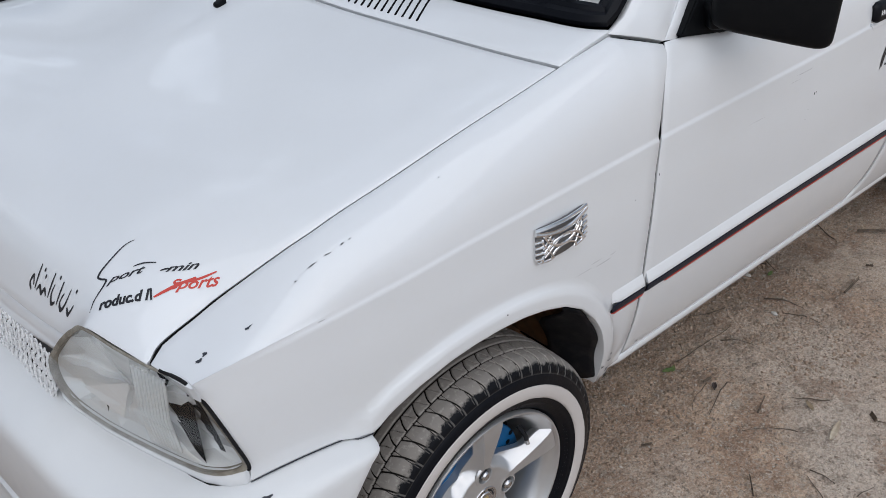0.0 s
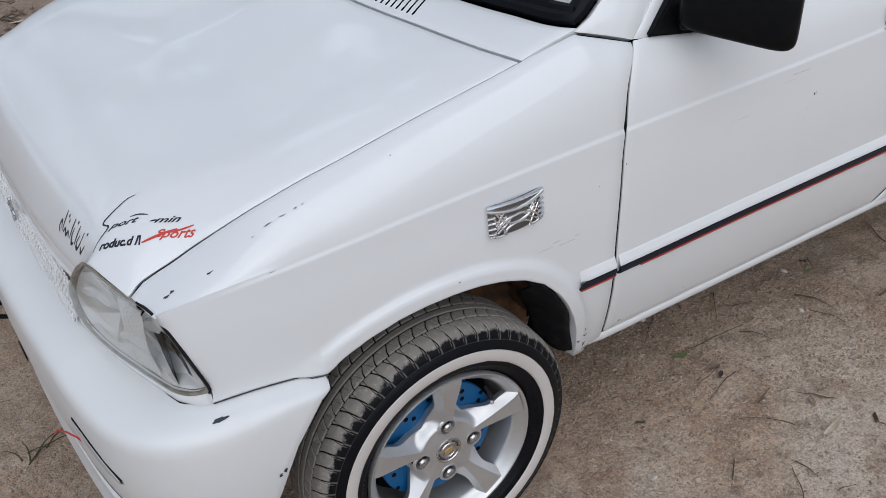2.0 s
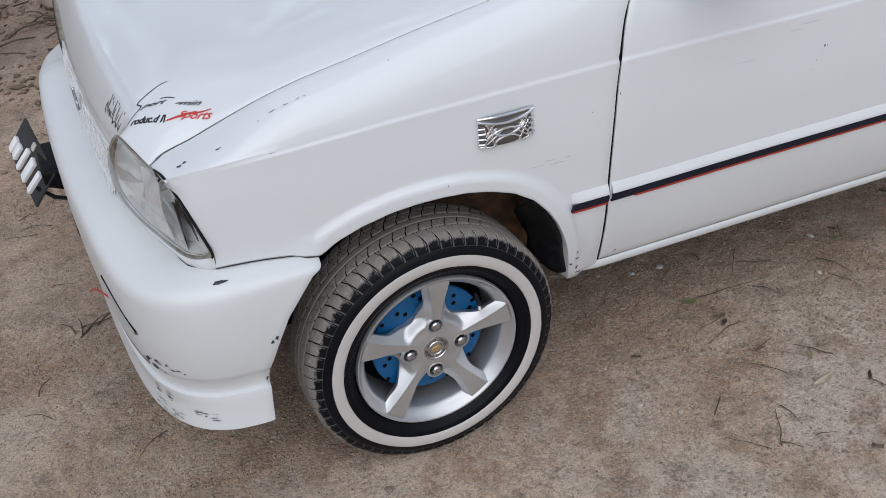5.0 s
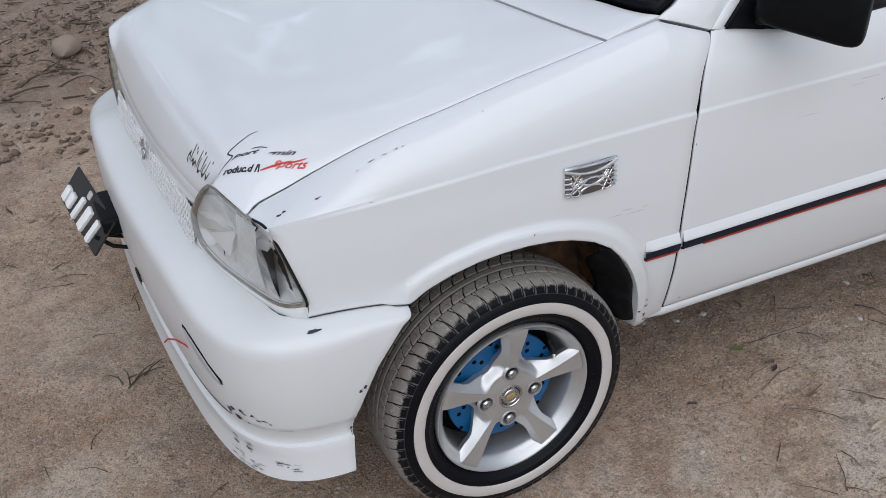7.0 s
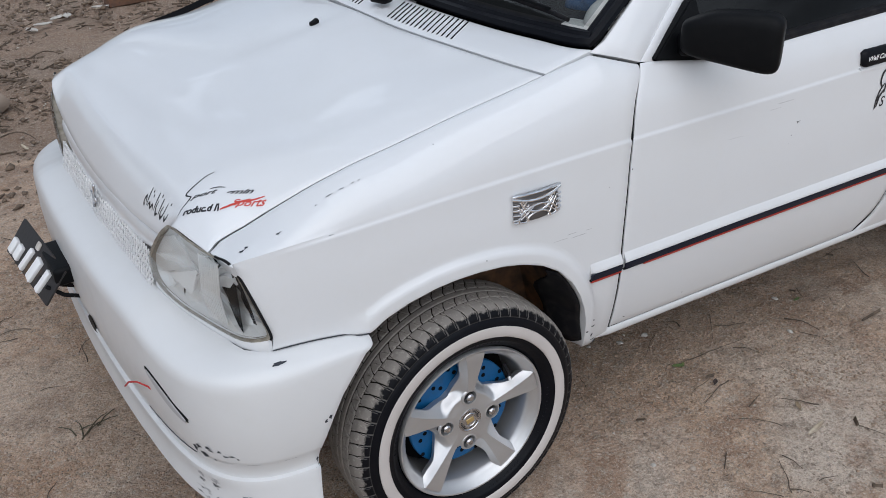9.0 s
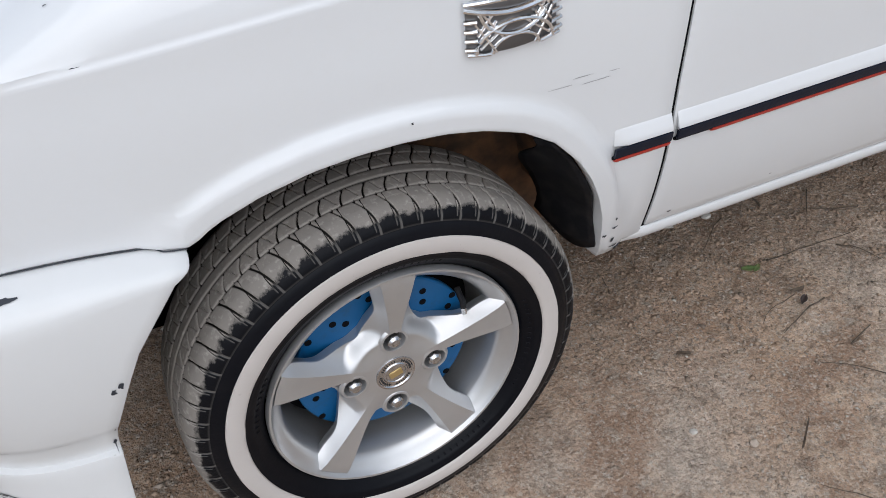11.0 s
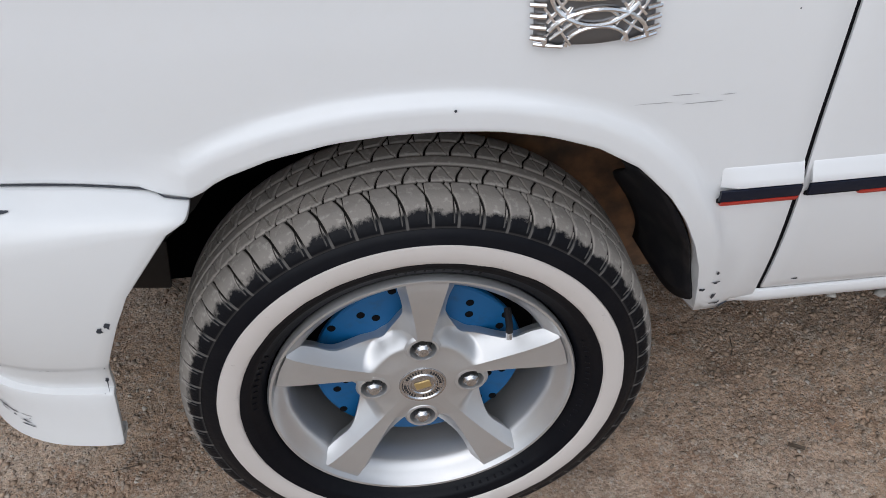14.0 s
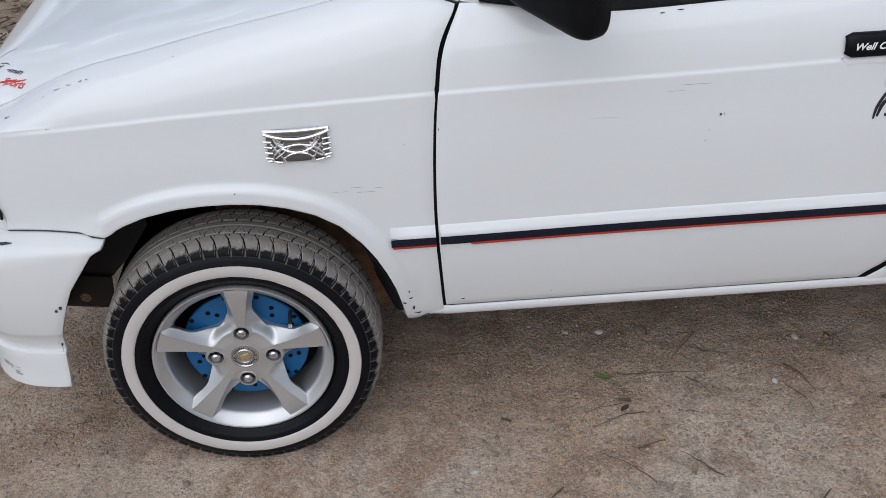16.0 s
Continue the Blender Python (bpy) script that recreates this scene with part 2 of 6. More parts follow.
def plant_material(name, color, other):
    m = Mat(name, color, 0.85)
    m.mix(m.ramp(m.noise(60, 4), 0.35, 0.65), other)
    return m.m


TWIG = plant_material("dry_twig", (0.13, 0.095, 0.068), (0.06, 0.044, 0.03))
DRY_LEAF = plant_material("dry_leaf", (0.30, 0.23, 0.15), (0.19, 0.14, 0.09))
GREEN_LEAF = plant_material("green_leaf", (0.10, 0.17, 0.05), (0.17, 0.17, 0.07))
CLOD = plant_material("dark_soil", (0.20, 0.145, 0.10), (0.11, 0.08, 0.06))
CRUMB = plant_material("brown_crumb", (0.43, 0.315, 0.23), (0.25, 0.175, 0.12))
STALK = plant_material("dry_stalk", (0.09, 0.075, 0.045), (0.05, 0.042, 0.026))
DARK_LEAF = plant_material("dead_leaf", (0.07, 0.05, 0.045), (0.04, 0.03, 0.028))
PALE_LEAF = plant_material("pale_dry_leaf", (0.50, 0.43, 0.33), (0.36, 0.29, 0.21))
PALE_CHIP = plant_material("pale_litter", (0.55, 0.52, 0.48), (0.40, 0.37, 0.33))
BRICK = plant_material("brown_brick", (0.17, 0.085, 0.05), (0.11, 0.065, 0.045))
FABRIC = plant_material("dark_fabric", (0.012, 0.012, 0.014), (0.007, 0.007, 0.008))
BLUE_CLOTH = plant_material("blue_cloth", (0.06, 0.12, 0.24), (0.03, 0.06, 0.13))
WHITE_CLOTH = plant_material("white_cloth", (0.72, 0.71, 0.69), (0.62, 0.61, 0.60))
RED_WIRE = Mat("red_wire", (0.45, 0.03, 0.03), 0.5).m


# ---- mesh helpers ----
def obj(name, mesh, mat, parent=None, label="", smooth=True, sharp=40):
    ob = new(name, mesh)
    mesh.materials.append(mat)
    if smooth:
        mesh.polygons.foreach_set("use_smooth", [True] * len(mesh.polygons))
        mesh.set_sharp_from_angle(angle=radians(sharp))
    if parent is not None:
        ob.parent = parent
        ob.matrix_parent_inverse = HOME.get(parent.name, Matrix.Identity(4))
    if label:
        ob["label"] = label
    return ob


HOME = {}


def thing(name, place, label, category, group=""):
    e = new(name)
    e.location, e.empty_display_size = place, 0.1
    HOME[e.name] = Matrix.Translation(-Vector(place))
    return tagged(e, label, category, group)


def part(name, bm, mat, parent=None, label="", smooth=True, sharp=40, m=None):
    mesh = bpy.data.meshes.new(name)
    bmesh.ops.recalc_face_normals(bm, faces=bm.faces)
    bm.to_mesh(mesh)
    bm.free()
    ob = obj(name, mesh, mat, parent, label, smooth, sharp)
    if m is not None:
        ob.matrix_basis = m
    return ob


def data(name, verts, faces, mat, parent=None, label="", smooth=True, sharp=40):
    mesh = bpy.data.meshes.new(name)
    mesh.from_pydata([tuple(map(float, v)) for v in verts], [], faces)
    return obj(name, mesh, mat, parent, label, smooth, sharp)


def crv(x, knots):
    """A smooth curve through knots (x, value)."""
    k = np.asarray(knots, float)
    xs, ys = k[:, 0], k[:, 1]
    d = np.diff(ys) / np.diff(xs)
    m = np.concatenate([[d[0]], (d[:-1] + d[1:]) / 2, [d[-1]]])
    m[1:-1] = np.where(d[:-1] * d[1:] <= 0, 0, np.clip(m[1:-1], -3 * np.minimum(abs(d[:-1]), abs(d[1:])), 3 * np.minimum(abs(d[:-1]), abs(d[1:]))))
    x = np.clip(np.asarray(x, float), xs[0], xs[-1])
    i = np.clip(np.searchsorted(xs, x) - 1, 0, len(xs) - 2)
    h = xs[i + 1] - xs[i]
    t = (x - xs[i]) / h
    return (2 * t**3 - 3 * t**2 + 1) * ys[i] + (t**3 - 2 * t**2 + t) * h * m[i] + (3 * t**2 - 2 * t**3) * ys[i + 1] + (t**3 - t**2) * h * m[i + 1]


def step(x, a, b):
    t = np.clip((np.asarray(x, float) - a) / (b - a), 0, 1)
    return t * t * (3 - 2 * t)


MID = 0.72  # the car's middle plane


def mirrored(P):
    Q = np.array(P, float)
    Q[..., 1] = 2 * MID - Q[..., 1]
    return Q


def grid_faces(nu, nv, base=0):
    return [(base + i * nv + j, base + (i + 1) * nv + j, base + (i + 1) * nv + j + 1, base + i * nv + j + 1) for i in range(nu - 1) for j in range(nv - 1)]


def tuck(P, gap=0.0022):
    """Adds a row close to each edge, so that the edge can be rolled over."""
    for axis in (0, 1):
        P = np.moveaxis(P, axis, 0)
        a, b = P[1] - P[0], P[-2] - P[-1]
        la, lb = np.linalg.norm(a, axis=-1, keepdims=True) + 1e-9, np.linalg.norm(b, axis=-1, keepdims=True) + 1e-9
        P = np.concatenate([P[:1], P[:1] + a * np.minimum(gap / la, 0.5), P[1:-1], P[-1:] + b * np.minimum(gap / lb, 0.5), P[-1:]])
        P = np.moveaxis(P, 0, axis)
    return P


def panel(name, P, out, mat, parent, label="", depth=0.014, roll=0.0013, mirror=False):
    """A pressed sheet with rolled edges and a flange turned inwards. out: roughly outward."""
    P = tuck(np.asarray(P, float))
    du, dv = np.gradient(P, axis=0), np.gradient(P, axis=1)
    n = np.cross(du, dv)
    n /= np.linalg.norm(n, axis=-1, keepdims=True) + 1e-12
    n *= np.sign(np.mean(n @ np.asarray(out, float))) or 1
    Q = P.copy()
    nu, nv = P.shape[:2]
    rim = np.zeros((nu, nv), bool)
    rim[[0, -1]] = True
    rim[:, [0, -1]] = True
    Q[rim] -= n[rim] * roll
    loop = [(i, 0) for i in range(nu)] + [(nu - 1, j) for j in range(1, nv)] + [(i, nv - 1) for i in range(nu - 2, -1, -1)] + [(0, j) for j in range(nv - 2, 0, -1)]
    verts = list(Q.reshape(-1, 3)) + [Q[i, j] - n[i, j] * depth for i, j in loop]
    faces = grid_faces(nu, nv)
    first, k = nu * nv, len(loop)
    faces += [(loop[a][0] * nv + loop[a][1], loop[(a + 1) % k][0] * nv + loop[(a + 1) % k][1], first + (a + 1) % k, first + a) for a in range(k)]
    if mirror:
        verts = mirrored(np.array(verts))
    bm = bmesh.new()
    vs = [bm.verts.new(v) for v in verts]
    for f in faces:
        if len(set(f)) == 4:
            bm.faces.new([vs[i] for i in f])
    return part(name, bm, mat, parent, label, sharp=50)


def tube(name, points, radius, mat, parent=None, label="", sides=8, taper=None):
    """A round bar along points."""
    pts = [Vector(p) for p in points]
    bm = bmesh.new()
    rings = []
    for i, p in enumerate(pts):
        way = (pts[min(i + 1, len(pts) - 1)] - pts[max(i - 1, 0)]).normalized()
        a = way.cross(Vector((0, 0, 1)) if abs(way.z) < 0.9 else Vector((1, 0, 0))).normalized()
        b = way.cross(a)
        r = radius * (taper[i] if taper else 1)
        rings.append([bm.verts.new(p + (a * math.cos(q) + b * math.sin(q)) * r) for q in (2 * math.pi * k / sides for k in range(sides))])
    for A, B in zip(rings, rings[1:]):
        for k in range(sides):
            bm.faces.new((A[k], A[(k + 1) % sides], B[(k + 1) % sides], B[k]))
    bm.faces.new(rings[0])
    bm.faces.new(rings[-1][::-1])
    return part(name, bm, mat, parent, label)


def block(size, bevel=0.004, segments=2):
    bm = bmesh.new()
    bmesh.ops.create_cube(bm, size=1)
    bmesh.ops.scale(bm, vec=size, verts=bm.verts)
    if bevel:
        bmesh.ops.bevel(bm, geom=bm.edges, offset=bevel, segments=segments, affect="EDGES", profile=0.6)
    return bm


def placed(bm, m):
    bmesh.ops.transform(bm, matrix=m, verts=bm.verts)
    return bm


def lathe(profile, steps=96, arc=2 * math.pi):
    """Turns (radius, depth) pairs about the y axis."""
    bm = bmesh.new()
    rings = []
    for k in range(steps):
        q = arc * k / steps
        rings.append([bm.verts.new((r * math.cos(q), d, r * math.sin(q))) for r, d in profile])
    for k in range(steps):
        A, B = rings[k], rings[(k + 1) % steps]
        for i in range(len(profile) - 1):
            bm.faces.new((A[i], A[i + 1], B[i + 1], B[i]))
    bmesh.ops.remove_doubles(bm, verts=bm.verts, dist=1e-6)
    return bm


def facing(ob, way):
    """Turns a thin sheet's faces so that they look along way."""
    n = np.empty(len(ob.data.polygons) * 3, np.float32)
    ob.data.polygons.foreach_get("normal", n)
    if float(np.mean(n.reshape(-1, 3) @ np.asarray(way, np.float32))) < 0:
        ob.data.flip_normals()
    return ob


# ---- shape of the car's body ----
SIDE = [(0.235, 0.085), (0.285, 0.070), (0.302, 0.058), (0.33, 0.049), (0.38, 0.036), (0.434, 0.026), (0.48, 0.020), (0.526, 0.018), (0.61, 0.018), (0.70, 0.021),
        (0.736, 0.0245), (0.80, 0.031), (0.84, 0.037), (0.874, 0.045), (0.905, 0.058), (0.937, 0.077), (0.97, 0.108)]
ARCH = [(-0.207, 0.560), (-0.177, 0.582), (-0.125, 0.603), (-0.07, 0.615), (-0.018, 0.619), (0.033, 0.6185), (0.083, 0.614), (0.132, 0.603), (0.18, 0.585), (0.224, 0.556),
        (0.26, 0.515), (0.282, 0.479), (0.300, 0.438), (0.314, 0.395), (0.324, 0.345), (0.332, 0.300)]
CREASE = [(-0.44, 0.757), (-0.257, 0.772), (-0.08, 0.785), (0.1, 0.791), (0.42, 0.799), (0.9, 0.806), (1.4, 0.818), (2.8, 0.83)]
CUT = [(-0.442, 0.137, 0.754), (-0.425, 0.147, 0.761), (-0.40, 0.152, 0.768), (-0.35, 0.153, 0.783), (-0.298, 0.140, 0.809), (-0.237, 0.124, 0.838), (-0.195, 0.117, 0.853), (-0.076, 0.116, 0.878),
       (0.041, 0.114, 0.904), (0.17, 0.114, 0.928), (0.251, 0.114, 0.944), (0.36, 0.111, 0.966)]
cut_y = lambda x: crv(x, [(a, b) for a, b, c in CUT])
cut_z = lambda x: crv(x, [(a, c) for a, b, c in CUT])
crease_z = lambda x: crv(x, CREASE)
arch_fine = np.array([(x, z) for x, z in zip(np.interp(np.linspace(0, 15, 120), range(16), [a for a, b in ARCH]), np.interp(np.linspace(0, 15, 120), range(16), [b for a, b in ARCH]))])


def side_y(x, z, arch_x=0.0):
    """The skin of the car's side: how far in it lies at x and z."""
    x, z = np.broadcast_arrays(np.asarray(x, float), np.asarray(z, float))
    y = crv(z, SIDE) + 0.024 * np.clip((-0.1 - x) / 0.29, 0, 1.2) ** 1.3 + 0.02 * np.clip((x - 1.6) / 1.1, 0, 1) ** 2
    under = crease_z(x) - z
    y = y - 0.0026 * step(under, -0.0025, 0.0025) * np.exp(-np.clip(under, 0, 1) / 0.05) * step(x, -0.40, -0.25)
    d = np.sqrt(((x[..., None] - arch_x - arch_fine[:, 0]) ** 2 + (z[..., None] - arch_fine[:, 1]) ** 2).min(-1))
    return y - 0.010 * (1 - step(d, 0.024, 0.040))


# ---- the ground ----
def ground():
    def axis(lo, hi, fine_lo, fine_hi, pitch):
        fine = list(np.arange(fine_lo, fine_hi, pitch))
        out, a, s = [], fine_hi, pitch
        while a < hi:
            out.append(a)
            s *= 1.22
            a += s
        low, a, s = [], fine_lo, pitch
        while a > lo:
            s *= 1.22
            a -= s
            low.append(a)
        return np.array(low[::-1] + fine + out + [hi])

    xs, ys = axis(-900, 900, -1.6, 1.9, 0.014), axis(-900, 900, -0.9, 1.4, 0.014)
    X, Y = np.meshgrid(xs, ys, indexing="ij")
    Z = np.zeros_like(X)
    for i in range(X.shape[0]):
        for j in range(X.shape[1]):
            x, y = X[i, j], Y[i, j]
            far = min(1.0, 12 / (abs(x) + abs(y) + 1))
            Z[i, j] = far * (0.006 * noise.noise((x * 2.3, y * 2.3, 0)) + 0.0045 * noise.noise((x * 14, y * 14, 3)) + 0.004 * noise.noise((x * 32, y * 32, 7)))
            if y > 2.2 and far > 0.3:
                Z[i, j] += 0.05 * step(y, 2.2, 3.4) * (noise.noise((x * 1.5, y * 1.5, 5)) + 0.5 * noise.noise((x * 5, y * 5, 9))) - 0.02 * step(y, 2.2, 3.2)
    # a shallow heap pushed up round each tyre
    for cx in (0.0, 2.175):
        d = np.hypot((X - cx) / 0.16, (Y - 0.07) / 0.11)
        Z += 0.006 * np.exp(-((d - 1) ** 2) * 4) - 0.004 * np.exp(-(d**2) * 2)
    V = np.stack([X, Y, Z], -1).reshape(-1, 3)
    ob = data("ground", V, grid_faces(len(xs), len(ys)), DIRT, sharp=180)
    return tagged(ob, "bare packed brown dirt with fine gravel", "ground", kind="structure")


ground()

# ---- the car ----
car = thing("car", (0.9, MID, 0.0), "white old small hatchback with chipped paint and stickers, parked on dirt", "car")

TOPLINE = lambda x: crv(x, [(-0.46, 0.563), (-0.43, 0.571), (-0.40, 0.577), (-0.33, 0.576), (-0.27, 0.571), (-0.207, 0.562)])
GAP = [(0.29, 0.412), (0.33, 0.408), (0.434, 0.403), (0.526, 0.400), (0.61, 0.401), (0.736, 0.408), (0.80, 0.415), (0.874, 0.429), (0.938, 0.462)]
gap_x = lambda z: crv(z, GAP)
REAR = [(0.32, 1.245), (0.347, 1.267), (0.373, 1.296), (0.449, 1.327), (0.55, 1.338), (0.80, 1.345), (0.94, 1.345)]
rear_x = lambda z: crv(z, REAR)


def fender(mirror=False):
    bottom_x = np.concatenate([np.linspace(-0.386, -0.211, 9), [-0.208, -0.206], np.linspace(-0.195, 0.25, 34), np.linspace(0.258, 0.3315, 18), [0.3335, 0.345, 0.36, 0.38, 0.4085]])
    u = (bottom_x - bottom_x[0]) / (bottom_x[-1] - bottom_x[0])
    rows = [("top", s) for s in np.linspace(1, 0.08, 13)] + [("crease", d) for d in (-0.006, -0.003, 0.0, 0.003, 0.006, 0.010)] + [("low", k) for k in np.linspace(0.06, 1, 26)]
    P = np.zeros((len(u), len(rows), 3))
    for j, (kind, v) in enumerate(rows):
        low = {"top": 0.0, "crease": 0.0, "low": v}[kind]
        top = v if kind == "top" else 0.0
        front = float(np.interp(low, [0, 0.1, 0.32, 0.57, 0.79, 0.9, 1], [-0.430, -0.4195, -0.4085, -0.3965, -0.3865, -0.385, -0.388])) - 0.012 * top
        zr = 0.80 + 0.137 * (2 * top * (1 - top) * 0.88 + top * top) - 0.50 * low
        x = front + (gap_x(zr) - 0.0030 - 0.0012 * top - front) * u
        zc = crease_z(x)
        yc = side_y(x, zc)
        if kind == "top":
            past = np.clip((x - 0.36) / 0.1, 0, 1)
            ty, tz = cut_y(np.minimum(x, 0.36)) - 0.036 * past - 0.0014, cut_z(np.minimum(x, 0.36)) - 0.029 * past
            a, b = 2 * v * (1 - v), v * v
            fy, fz = a * (0.04 + 0.08 * step(x, -0.3, 0.0)) + b, a * 0.88 + b
            y, z = yc + 0.0016 * step(x, -0.40, -0.25) + (ty - yc) * fy, zc + (tz - zc) * fz
        elif kind == "crease":
            z = zc - v
            y = side_y(x, z)
        else:
            zb = np.where(x < -0.207, TOPLINE(x), np.where(x < 0.3325, np.interp(x, [a for a, b in ARCH], [b for a, b in ARCH]), 0.297))
            z = zc - 0.010 - (zc - 0.010 - zb) * v
            y = side_y(x, z)
        if mirror:
            sink = 1 - step(x, -0.2, 0.25)
            y, z = y + 0.012 * sink, z - 0.026 * (kind == "top") * top - 0.010
        P[:, j] = np.stack([x, y, z], -1)
    return panel("front_fender", P, (0, -1, 0.2), PAINT, car, "" if mirror else "white fender with chipped edges above the wheel", depth=0.02, mirror=mirror)


def front_door(mirror=False):
    us = np.concatenate([[0], np.linspace(0.02, 0.98, 44), [1]])
    belt = lambda x: crv(x, [(0.46, 0.938), (0.50, 0.936), (0.60, 0.922), (0.73, 0.913), (0.92, 0.918), (1.35, 0.927)])
    rows = [("up", k) for k in np.linspace(1, 0.08, 12)] + [("crease", d) for d in (-0.006, -0.003, 0.0, 0.003, 0.006, 0.010)] + [("low", k) for k in np.linspace(0.05, 1, 26)]
    P = np.zeros((len(us), len(rows), 3))
    for j, (kind, v) in enumerate(rows):
        zr = {"up": 0.806 + 0.13 * v, "crease": 0.80 - v, "low": 0.79 - 0.464 * v}[kind]
        a, b = gap_x(min(zr, 0.938)) + 0.0030 + 0.0012 * (zr > 0.8), rear_x(zr) - 0.0030
        x = a + (b - a) * us
        zc = crease_z(x)
        z = zc + 0.006 + (belt(x) - zc - 0.006) * v if kind == "up" else zc - v if kind == "crease" else zc - 0.010 - (zc - 0.010 - 0.326) * v
        P[:, j] = np.stack([x, side_y(x, z), z], -1)
    return panel("front_door", P, (0, -1, 0.1), PAINT, car, "" if mirror else "white door with scratches", mirror=mirror)


left_fender = fender()
left_door = front_door()
fender(True)
front_door(True)


def sill(mirror=False):
    xs = np.linspace(0.334, 1.9, 60)
    sect = [(0.322, 0.054), (0.318, 0.052), (0.309, 0.052), (0.300, 0.055), (0.294, 0.062), (0.288, 0.085), (0.288, 0.14)]
    P = np.array([[(x, y + (0.004 if x < 0.41 else 0), z) for z, y in sect] for x in xs])
    return panel("sill", P, (0, -1, 0), PAINT, car, mirror=mirror)


sill()
sill(True)


# hood
LIP = [(0.135, -0.444, 0.754), (0.19, -0.459, 0.763), (0.243, -0.472, 0.770), (0.262, -0.477, 0.752), (0.29, -0.480, 0.732), (0.34, -0.484, 0.722), (0.45, -0.491, 0.714), (0.58, -0.497, 0.710), (0.70, -0.499, 0.708)]
BASE = [(-0.54, 0.744), (-0.49, 0.768), (-0.45, 0.790), (-0.40, 0.814), (-0.375, 0.825), (-0.30, 0.848), (-0.20, 0.871), (-0.076, 0.894), (0.054, 0.919), (0.15, 0.937), (0.26, 0.955)]
COWL = [(0.10, 0.258), (0.114, 0.253), (0.185, 0.231), (0.363, 0.204), (0.55, 0.184), (0.70, 0.180)]
lip_x = lambda y: crv(y, [(a, b) for a, b, c in LIP])
lip_z = lambda y: crv(y, [(a, c) for a, b, c in LIP])
fold = lambda y: np.where(y > MID, 2 * MID - y, y)


def hood_z(x, y):
    y = fold(np.asarray(y, float))
    x = np.asarray(x, float)
    edge = cut_y(x) + 0.003
    w = np.clip((y - edge) / (MID - edge), 0, 1)
    base = crv(x, BASE)
    z = base + 0.010 * w - (base - cut_z(x)) * (1 - w) ** 10
    lx = lip_x(y)
    drop = np.clip(crv(lx, BASE) + 0.010 * w - (crv(lx, BASE) - cut_z(lx)) * (1 - w) ** 10 - lip_z(y), -0.02, 0.1)
    z = z - drop * np.clip(1 - (x - lx) / 0.062, 0, 1) ** 1.7
    return z


def hood():
    rs = np.concatenate([np.linspace(0, 0.12, 14), np.linspace(0.14, 1, 44)])
    ws = np.concatenate([np.linspace(0, 0.25, 24), np.linspace(0.26, 0.5, 14)])
    ws = np.concatenate([ws, 1 - ws[-2::-1]])
    P = np.zeros((len(rs), len(ws), 3))
    for j, w in enumerate(ws):
        far = w > 0.5
        h = min(w, 1 - w) * 2
        y = np.full(len(rs), 0.137 + (MID - 0.137) * h)
        for _ in range(4):
            x = lip_x(y) + (crv(y, COWL) - 0.002 - lip_x(y)) * rs
            edge = cut_y(x) + 0.0026
            y = edge + (MID - edge) * h
        z = hood_z(x, y)
        if far:
            z = z + 0.020 * (1 - h) ** 1.2 * (1 - step(x, -0.35, -0.05)) - 0.024 * (1 - h) ** 1.2 * step(x, -0.35, 0.05)
        P[:, j] = np.stack([x, 2 * MID - y if far else y, z], -1)
    return panel("hood", P, (0, 0, 1), PAINT, car, "white hood with a black and red sticker", depth=0.016)


hood()


# cowl panel below the windscreen
WS = [(0.092, 0.400), (0.121, 0.362), (0.234, 0.325), (0.373, 0.299), (0.565, 0.284), (0.70, 0.280)]


def cowl_z(x, y):
    f = fold(np.asarray(y, float))
    front = crv(f, COWL)
    t = np.clip((x - front) / (crv(f, WS) - front), 0, 1.2)
    return hood_z(np.minimum(front, 0.26), f) + 0.001 + (0.972 - hood_z(np.minimum(front, 0.26), f)) * t**0.8


def cowl():
    ys = np.linspace(0.1145, 2 * MID - 0.1145, 61)
    P = np.zeros((9, 61, 3))
    for i, t in enumerate(np.linspace(0, 1, 9)):
        f = fold(ys)
        x = crv(f, COWL) + 0.0025 + (crv(f, WS) - crv(f, COWL)) * t
        P[i] = np.stack([x, ys, cowl_z(x, ys)], -1)
    ob = panel("cowl_panel", P, (0, 0, 1), PAINT, car, "white panel with two groups of air slots", depth=0.02)
    for first, last in ((0.385, 0.618), (0.758, 0.990)):
        for k in range(16):
            y = first + (last - first) * k / 15
            x0 = crv(fold(y), COWL) + 0.018
            x1 = x0 + 0.073
            a, b = Vector((x0, y, float(cowl_z(x0, y)))), Vector((x1, y + 0.040, float(cowl_z(x1, y + 0.040))))
            way = (b - a).normalized()
            side = Vector((way.y, -way.x, 0)).normalized()
            m = Matrix((way, -side, way.cross(-side))).transposed().to_4x4()
            m.translation = (a + b) / 2
            # solid black bar in place of the shade inside a slot
            bm = block(((b - a).length, 0.0042, 0.004), 0.0015, 1)
            part("air_slot", placed(bm, m), DARK, ob)
    return ob


cowl()


# windscreen, pillars, roof
def lerp(a, b, t):
    return np.asarray(a) + (np.asarray(b) - np.asarray(a)) * t


TOP_Z, TOP_X = 1.345, 0.83


def screen_point(y, t):
    """t = 0 at the lower body edge, 1 at the roof; y in the middle plane's half."""
    f = fold(np.asarray(y, float))
    lo = np.stack([crv(f, WS), np.asarray(y, float), np.full_like(f, 0.972)], -1)
    s = (np.asarray(y, float) - MID) / (MID - 0.092)
    hi = np.stack([TOP_X + 0.05 * s**2, MID + 0.50 * s, TOP_Z - 0.015 * s**2], -1)
    return lo + (hi - lo) * np.asarray(t)[..., None]


